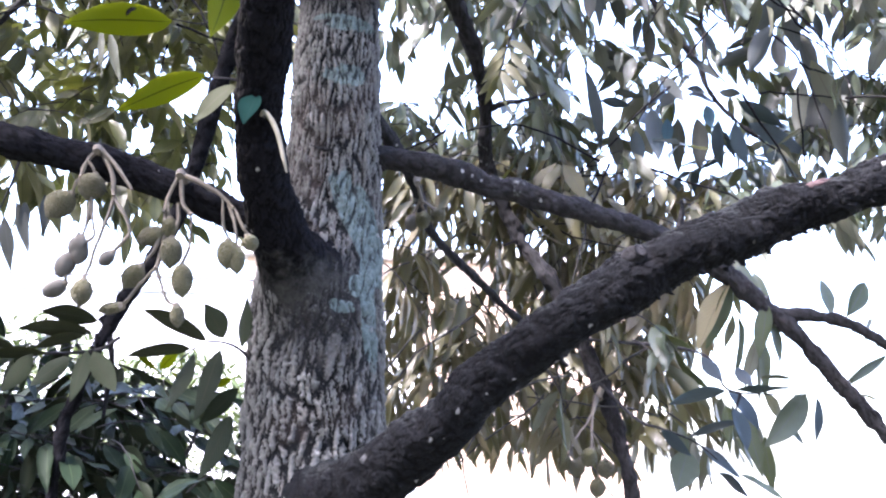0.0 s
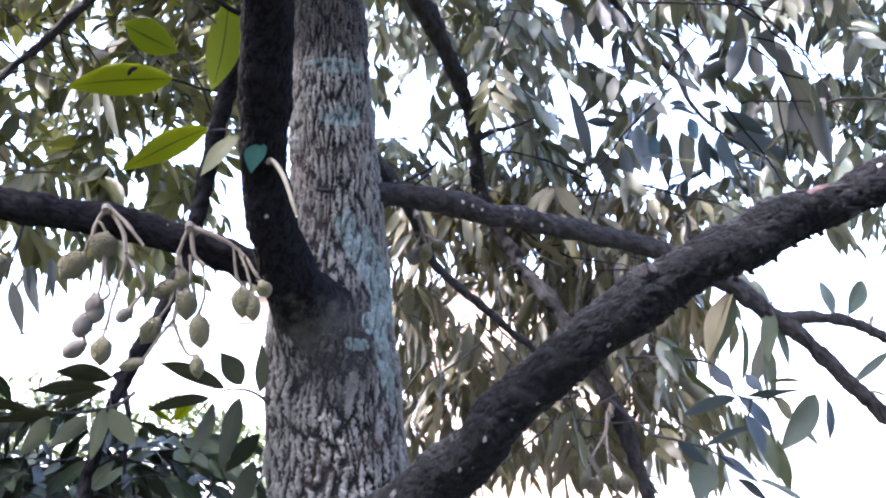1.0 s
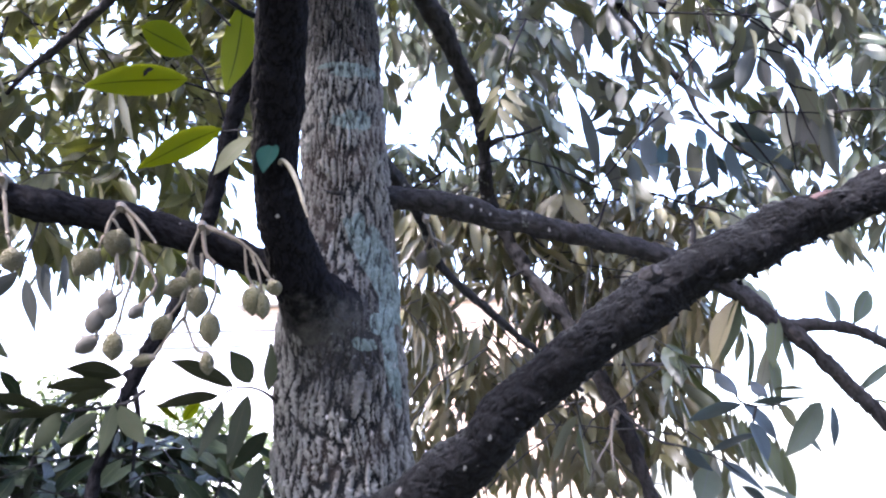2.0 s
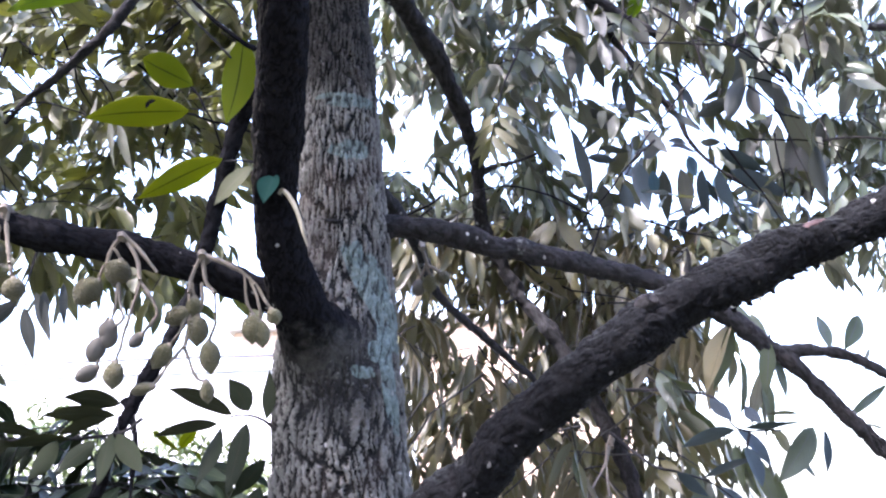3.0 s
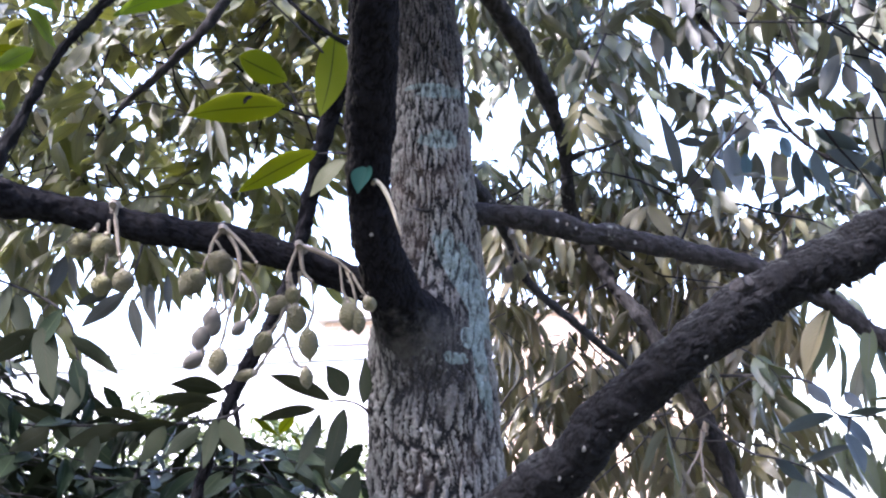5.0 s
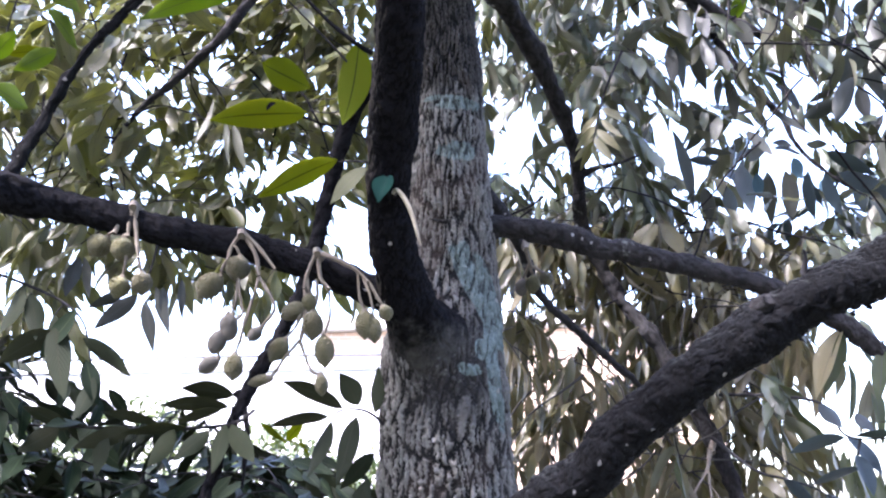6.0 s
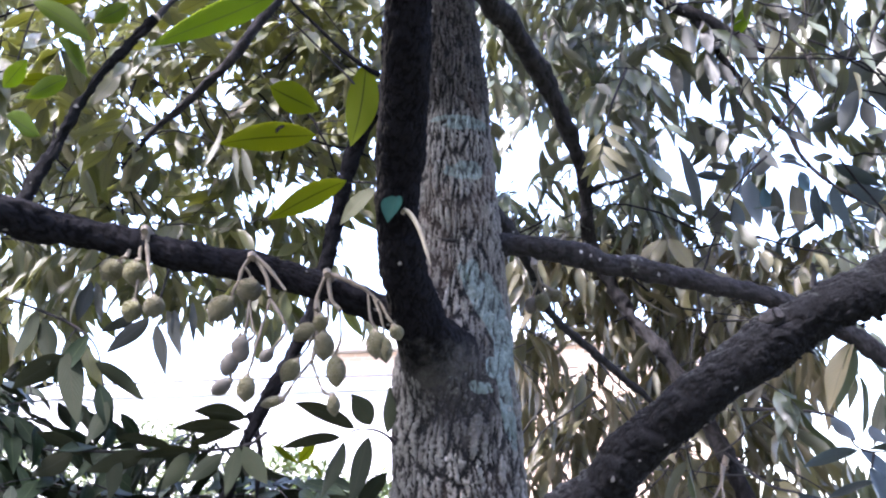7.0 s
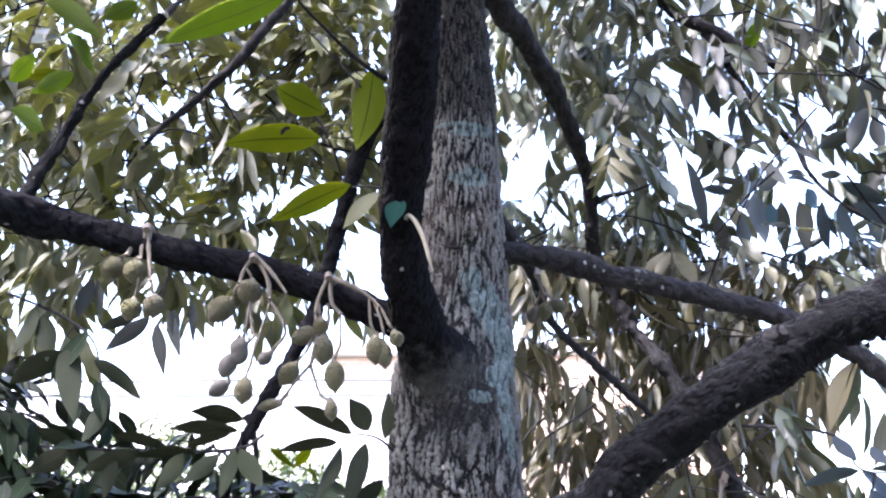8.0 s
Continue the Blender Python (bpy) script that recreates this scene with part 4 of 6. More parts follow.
for u0, u1, v0, v1, d0, d1, count, size, droop, hang in PATCHES:
    for _ in range(count):
        d = rng.uniform(d0, d1)
        foot = EYE + Vector((rng.uniform(u0, u1) * d, d, rng.uniform(v0, v1) * d + 0.06))
        turn = rng.uniform(0, 2 * math.pi)
        if 0.165 < foot.x / d < 0.48 and 0.335 < (foot.z - EYE.z) / d < 0.535 and (d < 2.8 or rng.random() < 0.38):
            continue
        if in_opening(foot - Vector((0, 0, 0.06))):
            continue
        spray(foot, (math.cos(turn), 0.6 * math.sin(turn), rng.uniform(-0.5, 0.25)), rng.uniform(0.13, 0.24), rng.randint(4, 8), size, droop, lines, leaves, hang, in_opening, range(6, 9) if -0.1 < u0 < 0.2 and v1 < 0.4 else range(7) if u0 > -0.1 else range(6))

# bare crooked twigs among the leaves
for u0, u1, v0, v1, d0, d1, count in ((-0.70, -0.26, 0.40, 0.74, 2.1, 2.8, 46), (0.22, 0.48, 0.40, 0.66, 2.3, 2.8, 26), (-0.05, 0.24, 0.05, 0.36, 2.4, 2.9, 22)):
    for _ in range(count):
        d = rng.uniform(d0, d1)
        p = EYE + Vector((rng.uniform(u0, u1) * d, d, rng.uniform(v0, v1) * d))
        heading = Vector((rng.uniform(-1, 1), rng.uniform(-0.3, 0.3), rng.uniform(-1.1, 0.4))).normalized()
        pts = [tuple(p)]
        for _ in range(9):
            heading = (heading + Vector((rng.gauss(0, 0.16), rng.gauss(0, 0.1), rng.gauss(-0.04, 0.14)))).normalized()
            p = p + heading * 0.045
            pts.append(tuple(p))
        bare.append(pts)

# the crown overhead, out of view, added to shade the trunk
for _ in range(520):
    foot = Vector((rng.uniform(-3.4, 1.8), rng.uniform(-2.6, 1.9), 0))
    foot.z = max(3.35, 1.6 + 0.86 * foot.y) + rng.uniform(0, 1.3)
    turn = rng.uniform(0, 2 * math.pi)
    spray(foot, (math.cos(turn), math.sin(turn), rng.uniform(-0.2, 0.3)), 0.3, rng.randint(7, 10), 0.17, 0.5, lines, leaves, 0.4)

# dense sprays above the fork, out of view, added to shade the upper trunk
for _ in range(90):
    foot = Vector((rng.uniform(-1.0, 0.2), rng.uniform(1.15, 1.85), rng.uniform(3.25, 3.9)))
    turn = rng.uniform(0, 2 * math.pi)
    spray(foot, (math.cos(turn), math.sin(turn), rng.uniform(-0.2, 0.3)), 0.3, rng.randint(7, 10), 0.16, 0.5, lines, leaves, 0.3)


def own_leaf(pose_and_kind):
    m, kind = pose_and_kind
    p = m.translation
    return p.y < 2.75 and abs(p.x) < 0.62 * p.y and p.z < 1.6 + 0.66 * p.y


picked = [x for x in leaves if own_leaf(x)]
picked.sort(key=lambda x: x[0].translation.y)
picked, taken = picked[:300], set(id(x) for x in picked[:300])
rest = [x for x in leaves if id(x) not in taken]
LEAF_MESHES = [mesh_from("leaf", v, q, [LEAF_TOP, LEAF_UNDER], s, uv) for v, q, s, uv in VARIANTS]
FRESH_MESHES = [mesh_from("leaf", v, q, [LEAF_FRESH, LEAF_FRESH_UNDER], s, uv) for v, q, s, uv in VARIANTS]


def tuft(m):
    """Which leaves a place of the crown bears: 0 fresh, 1 olive, 2 tinted blue-grey for haze and shade, 3 bronze."""
    p = m.translation
    if p.x < -0.3:
        return 0
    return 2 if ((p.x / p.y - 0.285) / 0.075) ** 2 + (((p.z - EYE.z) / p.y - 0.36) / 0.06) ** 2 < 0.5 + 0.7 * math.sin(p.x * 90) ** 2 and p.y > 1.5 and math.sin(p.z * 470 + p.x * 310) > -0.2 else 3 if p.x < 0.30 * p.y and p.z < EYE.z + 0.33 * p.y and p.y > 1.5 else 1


for sort, mats, note in ((0, [LEAF_FRESH, LEAF_FRESH_UNDER], "dense green durian leaves lit through by the sky"),
                         (1, [LEAF_TOP, LEAF_UNDER], "dense drooping durian leaves, grey-green above and bronze-olive below"),
                         (2, [LEAF_STEEL, LEAF_STEEL], "durian leaves tinted blue-grey for haze and shade"),
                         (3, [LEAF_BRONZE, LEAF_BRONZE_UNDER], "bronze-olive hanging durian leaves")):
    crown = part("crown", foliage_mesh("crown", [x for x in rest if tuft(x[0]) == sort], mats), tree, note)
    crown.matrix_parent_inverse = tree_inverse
    tagged(crown, kind="stuff")
twigs = part("twig_tangle", twigs_mesh("twig_tangle", lines, BARK_TWIG), tree, "thin brown twigs")
twigs.matrix_parent_inverse = tree_inverse
tagged(twigs, kind="stuff")
twigs = part("twig_tangle", twigs_mesh("twig_tangle", bare, BARK_DARK, thick=0.0030), tree, "bare dark crooked twigs")
twigs.matrix_parent_inverse = tree_inverse
tagged(twigs, kind="stuff")
YELLOW_MESHES = [mesh_from("leaf", v, q, [LEAF_YELLOW, LEAF_DRY], s, uv) for v, q, s, uv in VARIANTS]
for n, (m, kind) in enumerate(picked):
    faded = n % 41 == 7 and m.translation.x > 0
    ob = part("leaf", (YELLOW_MESHES if faded else FRESH_MESHES if m.translation.x < -0.3 else LEAF_MESHES)[kind], tree, "faded tan leaf" if faded else "")
    ob.matrix_parent_inverse = tree_inverse
    ob.matrix_basis = m


# the outer tufts of the crown, leaf by leaf: foot, tip, width, look
OUTER_TUFTS = [
    [((0.784, 2.74, 3.149), (0.752, 2.78, 2.983), 0.046, "P"),
     ((0.864, 2.78, 3.234), (0.922, 2.81, 3.03), 0.058, "D"),
     ((0.895, 2.7, 3.215), (0.954, 2.71, 3.05), 0.042, "D"),
     ((1.013, 2.9, 3.33), (1.058, 2.86, 3.178), 0.040, "M"),
     ((0.758, 2.86, 3.318), (0.69, 2.89, 3.227), 0.048, "G"),
     ((0.928, 2.81, 3.0), (1.064, 2.83, 3.12), 0.056, "D"),
     ((0.966, 2.72, 2.915), (1.11, 2.76, 3.06), 0.062, "D"),
     ((1.013, 2.73, 2.923), (0.937, 2.68, 2.772), 0.052, "D"),
     ((0.924, 2.88, 3.045), (0.987, 2.84, 2.973), 0.019, "D"),
     ((0.993, 2.87, 2.952), (0.93, 2.9, 2.923), 0.021, "D")],
    [((0.965, 2.75, 2.863), (0.849, 2.73, 2.797), 0.043, "D"),
     ((1.142, 2.86, 3.195), (1.144, 2.82, 3.021), 0.043, "M"),
     ((1.196, 2.89, 3.23), (1.197, 2.93, 3.064), 0.050, "D"),
     ((1.205, 2.83, 3.063), (1.213, 2.81, 2.961), 0.037, "M"),
     ((1.319, 2.8, 3.042), (1.258, 2.83, 2.932), 0.047, "D"),
     ((1.316, 2.79, 2.949), (1.276, 2.83, 2.899), 0.034, "M"),
     ((1.164, 2.9, 2.979), (1.178, 2.85, 2.807), 0.049, "M"),
     ((1.159, 2.81, 2.839), (1.264, 2.83, 2.672), 0.056, "P"),
     ((1.157, 2.9, 2.82), (1.145, 2.89, 2.641), 0.045, "P"),
     ((1.197, 2.89, 2.814), (1.148, 2.85, 2.591), 0.035, "M")],
    [((1.109, 2.8, 2.817), (1.005, 2.8, 2.68), 0.044, "M"),
     ((1.197, 2.82, 2.709), (1.191, 2.82, 2.533), 0.063, "D"),
     ((1.21, 2.72, 2.677), (1.212, 2.74, 2.505), 0.060, "D"),
     ((1.099, 2.88, 3.239), (1.201, 2.93, 3.29), 0.043, "D"),
     ((1.183, 2.69, 3.136), (1.235, 2.67, 3.045), 0.044, "D"),
     ((1.034, 2.75, 2.903), (1.043, 2.74, 2.794), 0.040, "D"),
     ((1.268, 2.79, 3.109), (1.231, 2.8, 3.007), 0.042, "M"),
     ((1.21, 2.92, 3.069), (1.256, 2.95, 2.989), 0.039, "M"),
     ((1.084, 2.78, 3.013), (1.104, 2.81, 2.89), 0.047, "D"),
     ((1.292, 2.83, 2.833), (1.273, 2.85, 2.737), 0.043, "D")],
    [((0.506, 2.77, 2.836), (0.601, 2.74, 2.812), 0.030, "D"),
     ((0.619, 2.76, 2.796), (0.521, 2.75, 2.791), 0.022, "D"),
     ((0.594, 2.9, 2.842), (0.523, 2.94, 2.792), 0.031, "D"),
     ((0.529, 2.69, 2.687), (0.613, 2.71, 2.687), 0.021, "D"),
     ((0.731, 2.86, 2.884), (0.634, 2.84, 2.854), 0.027, "M"),
     ((0.702, 2.74, 2.808), (0.768, 2.75, 2.753), 0.031, "M"),
     ((0.746, 2.72, 2.816), (0.845, 2.72, 2.747), 0.034, "M"),
     ((0.672, 2.69, 2.741), (0.716, 2.66, 2.655), 0.037, "M"),
     ((0.832, 2.9, 2.993), (0.87, 2.84, 2.892), 0.047, "M"),
     ((0.95, 2.86, 2.763), (0.862, 2.8, 2.746), 0.027, "D")],
    [((0.439, 2.68, 2.737), (0.514, 2.7, 2.53), 0.040, "M"),
     ((0.613, 2.91, 2.67), (0.671, 2.87, 2.559), 0.044, "P"),
     ((0.746, 2.78, 2.729), (0.657, 2.73, 2.664), 0.028, "D"),
     ((0.518, 2.83, 2.71), (0.591, 2.79, 2.69), 0.031, "S"),
     ((0.923, 2.75, 2.691), (1.043, 2.78, 2.625), 0.045, "S"),
     ((0.962, 2.79, 2.631), (1.12, 2.82, 2.558), 0.052, "S"),
     ((0.652, 2.77, 2.663), (0.662, 2.71, 2.502), 0.062, "S"),
     ((0.85, 2.76, 2.625), (0.878, 2.81, 2.509), 0.048, "S"),
     ((0.883, 2.69, 2.597), (0.911, 2.72, 2.487), 0.047, "S"),
     ((0.814, 2.87, 2.667), (0.836, 2.88, 2.524), 0.050, "D")],
    [((0.725, 2.75, 2.625), (0.735, 2.79, 2.49), 0.040, "M"),
     ((0.655, 2.92, 3.031), (0.628, 2.92, 2.932), 0.033, "D"),
     ((0.629, 2.73, 2.93), (0.656, 2.77, 2.827), 0.036, "D"),
     ((0.48, 2.69, 3.051), (0.492, 2.72, 2.919), 0.039, "D"),
     ((0.555, 2.84, 3.107), (0.593, 2.87, 2.981), 0.043, "D"),
     ((0.453, 2.69, 3.033), (0.457, 2.69, 2.908), 0.036, "D"),
     ((0.574, 2.74, 3.094), (0.582, 2.68, 2.934), 0.038, "D"),
     ((0.596, 2.71, 3.037), (0.63, 2.7, 2.951), 0.033, "D"),
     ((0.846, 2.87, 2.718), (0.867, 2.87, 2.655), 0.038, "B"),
     ((1.045, 2.92, 2.629), (1.112, 2.92, 2.532), 0.053, "S")],
    [((0.68, 2.74, 3.139), (0.725, 2.74, 3.047), 0.041, "D"),
     ((0.497, 2.69, 3.159), (0.514, 2.69, 3.04), 0.037, "D"),
     ((0.57, 2.74, 3.204), (0.576, 2.69, 3.057), 0.040, "D"),
     ((0.466, 2.88, 3.269), (0.476, 2.88, 3.153), 0.040, "M"),
     ((0.594, 2.69, 2.564), (0.602, 2.71, 2.473), 0.040, "S"),
     ((0.537, 2.74, 2.583), (0.548, 2.77, 2.494), 0.038, "M"),
     ((1.009, 2.74, 2.522), (1.064, 2.69, 2.451), 0.041, "S"),
     ((0.685, 2.71, 2.612), (0.701, 2.75, 2.554), 0.033, "B"),
     ((0.935, 2.9, 2.654), (0.941, 2.89, 2.608), 0.031, "B")],
    [((-0.987, 1.90, 2.605), (-0.910, 1.88, 2.493), 0.021, "P"), ((-1.064, 1.90, 2.512), (-1.030, 1.88, 2.426), 0.015, "P"), ((-0.757, 2.00, 2.585), (-0.772, 1.98, 2.464), 0.015, "P"),
     ((-0.726, 2.00, 2.543), (-0.692, 1.98, 2.419), 0.015, "P"), ((-0.700, 2.00, 2.520), (-0.664, 1.98, 2.412), 0.024, "P")],
    [((-0.998, 1.70, 2.573), (-1.064, 1.68, 2.528), 0.035, "G"), ((-1.081, 1.70, 2.760), (-0.948, 1.68, 2.660), 0.042, "G"), ((-1.054, 1.60, 2.442), (-0.981, 1.58, 2.397), 0.039, "G"),
     ((-1.135, 1.70, 2.570), (-1.079, 1.68, 2.609), 0.035, "G"), ((-0.928, 1.80, 2.810), (-0.982, 1.78, 2.758), 0.040, "G"), ((-1.074, 1.80, 2.726), (-0.990, 1.78, 2.629), 0.040, "G")],
]
# P shows the common faces, D and M the shaded copy
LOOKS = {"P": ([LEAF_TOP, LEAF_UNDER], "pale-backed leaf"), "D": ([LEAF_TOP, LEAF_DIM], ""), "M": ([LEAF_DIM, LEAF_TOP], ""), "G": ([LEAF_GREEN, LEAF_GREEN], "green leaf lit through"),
         "S": ([LEAF_STEEL, LEAF_STEEL], "leaf tinted blue-grey for haze"), "B": ([LEAF_FLARE, LEAF_FLARE], "leaf coloured for blue lens flare")}
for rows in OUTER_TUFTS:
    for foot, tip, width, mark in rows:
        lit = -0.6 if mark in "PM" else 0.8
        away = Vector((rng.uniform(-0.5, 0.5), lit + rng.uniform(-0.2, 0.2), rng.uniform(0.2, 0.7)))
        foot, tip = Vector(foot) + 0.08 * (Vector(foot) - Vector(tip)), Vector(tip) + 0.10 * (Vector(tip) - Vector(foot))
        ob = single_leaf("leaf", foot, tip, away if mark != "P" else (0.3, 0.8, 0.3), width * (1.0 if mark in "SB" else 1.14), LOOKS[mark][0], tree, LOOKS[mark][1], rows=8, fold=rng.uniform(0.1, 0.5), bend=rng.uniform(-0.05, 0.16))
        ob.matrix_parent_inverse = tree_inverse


# ---- young shoots beside the stem ----
def shoot(name, at, label, twig_points, blades, group=""):
    """A twig with blades: rows of foot, tip, upper way, width, materials, label."""
    ob = thing(name, at, label, "leafy shoot", group)
    inv = Matrix.Translation([-c for c in at])
    for pts in twig_points:
        p = part("twig", tube("twig", pts, BARK_TWIG, ring=10, step=0.008), ob)
        p.matrix_parent_inverse = inv
    for foot, tip, up, width, mats, note, fold in blades:
        p = single_leaf("leaf", foot, tip, up, width, mats, ob, note, fold=fold)
        p.matrix_parent_inverse = inv
    return ob


LIME = [LEAF_FRESH_UNDER, LEAF_FRESH_UNDER]
YOUNG, OLD = [LEAF_YOUNG, LEAF_YOUNG], [LEAF_TOP, LEAF_UNDER]
# second set: a darker copy that puts shade on the steep blades
DARK, SHADED = [LEAF_OLIVE, LEAF_OLIVE], [LEAF_SHADE, LEAF_SHADE_UNDER]
DIM, STEEL, BROWNED = [LEAF_DIM, LEAF_DIM], [LEAF_STEEL, LEAF_STEEL], [LEAF_DRY, LEAF_STEEL]
young = shoot("leafy_shoot", (-0.285, 1.62, 2.42), "young shoot with translucent yellow-green leaves on the dark stem",
      [[(-0.27, 1.60, 2.36, 0.004), (-0.31, 1.57, 2.40, 0.003), (-0.35, 1.55, 2.45, 0.0025), (-0.40, 1.52, 2.50, 0.002), (-0.47, 1.46, 2.56, 0.0015)],
       [(-0.31, 1.57, 2.40, 0.0022), (-0.36, 1.55, 2.345, 0.0015), (-0.414, 1.53, 2.340, 0.001)],
       [(-0.28, 1.58, 2.25, 0.003), (-0.33, 1.58, 2.258, 0.002), (-0.367, 1.60, 2.266, 0.001)]],
      [((-0.414, 1.53, 2.340), (-0.59, 1.53, 2.328), (0.0, 0.75, 0.65), 0.056, YOUNG, "yellow-green leaf with a bitten hole", 0.12),
       ((-0.322, 1.55, 2.485), (-0.351, 1.55, 2.312), (0.1, 0.75, 0.65), 0.060, YOUNG, "", 0.10),
       ((-0.522, 1.60, 2.479), (-0.421, 1.60, 2.417), (0.2, 0.7, 0.6), 0.064, YOUNG, "", 0.12),
       ((-0.367, 1.60, 2.266), (-0.519, 1.60, 2.207), (0.1, 0.75, 0.6), 0.046, YOUNG, "", 0.15),
       ((-0.305, 1.55, 2.234), (-0.373, 1.55, 2.170), (0.2, -0.8, 0.5), 0.034, [LEAF_PALE, LEAF_PALE], "pale green leaf", 0.15),
       ((-0.442, 1.35, 2.533), (-0.658, 1.35, 2.438), (0.0, 0.55, 0.8), 0.052, [LEAF_GREEN, LEAF_GREEN], "deep green leaf", 0.14)])
bitten = [c for c in young.children if c.name.startswith("leaf")][0]
for foot, tip, wide in (((-0.462, 1.497, 2.3420), (-0.481, 1.497, 2.3370), 0.008), ((-0.471, 1.496, 2.3410), (-0.479, 1.496, 2.3280), 0.008)):
    mark = single_leaf("bite_mark", foot, tip, (0, -1, 0.1), wide, [BARK_DARK, BARK_DARK], bitten, "dark bitten hole", rows=5)
    mark.matrix_parent_inverse = Matrix()
teal = shoot("leafy_shoot", (-0.262, 1.60, 2.20), "blue-green leaf and pale edge-on leaf on the dark stem",
      [[(-0.258, 1.60, 2.182, 0.003), (-0.255, 1.56, 2.186, 0.002), (-0.251, 1.545, 2.187, 0.0015)]],
      [((-0.262, 1.540, 2.214), (-0.281, 1.515, 2.158), (-0.25, -0.9, 0.25), 0.040, [LEAF_BLUE, LEAF_BLUE], "blue-green leaf", 0.45)])
# leaf turned edge-on to the camera, built as a pale stalk-like strip
leaf_edge = part("leaf_stalk", tube("leaf_stalk", [(-0.256, 1.545, 2.181, 0.0026), (-0.248, 1.53, 2.182, 0.0036), (-0.235, 1.53, 2.168, 0.0042), (-0.222, 1.53, 2.140, 0.0040), (-0.212, 1.53, 2.104, 0.0034), (-0.206, 1.535, 2.082, 0.0018)], LEAF_EDGE, ring=12, step=0.004, lump=0.0006, seed=4.0), teal, "edge-on leaf built as a pale curved strip")
leaf_edge.matrix_parent_inverse = Matrix.Translation((0.262, -1.60, -2.20))
shoot("leafy_shoot", (-0.32, 1.86, 1.83), "shoot with broad dark olive leaves beside the trunk",
      [[(-0.31, 1.90, 1.80, 0.004), (-0.335, 1.87, 1.825, 0.003), (-0.363, 1.85, 1.835, 0.0025), (-0.40, 1.85, 1.832, 0.002), (-0.44, 1.85, 1.80, 0.0015), (-0.47, 1.86, 1.76, 0.001)]],
      [((-0.395, 1.85, 1.838), (-0.517, 1.85, 1.897), (0.35, 0.75, 0.5), 0.040, DARK, "", 0.12),
       ((-0.364, 1.85, 1.842), (-0.398, 1.85, 1.909), (0.3, 0.9, 0.2), 0.049, SHADED, "", 0.1),
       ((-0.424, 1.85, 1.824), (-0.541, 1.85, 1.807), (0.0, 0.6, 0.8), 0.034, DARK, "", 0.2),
       ((-0.363, 1.85, 1.82), (-0.401, 1.85, 1.688), (0.3, 0.9, 0.1), 0.043, SHADED, "", 0.12),
       ((-0.335, 1.88, 1.829), (-0.321, 1.88, 1.925), (0.5, 0.85, 0.1), 0.034, SHADED, "", 0.2),
       ((-0.332, 1.88, 1.75), (-0.405, 1.88, 1.686), (0.2, 0.6, 0.7), 0.036, SHADED, "", 0.2),
       ((-0.42, 1.86, 1.815), (-0.455, 1.86, 1.70), (0.6, 0.7, 0.2), 0.043, SHADED, "", 0.2),
       ((-0.345, 1.90, 1.70), (-0.40, 1.90, 1.58), (0.4, 0.8, 0.4), 0.043, SHADED, "", 0.2)])
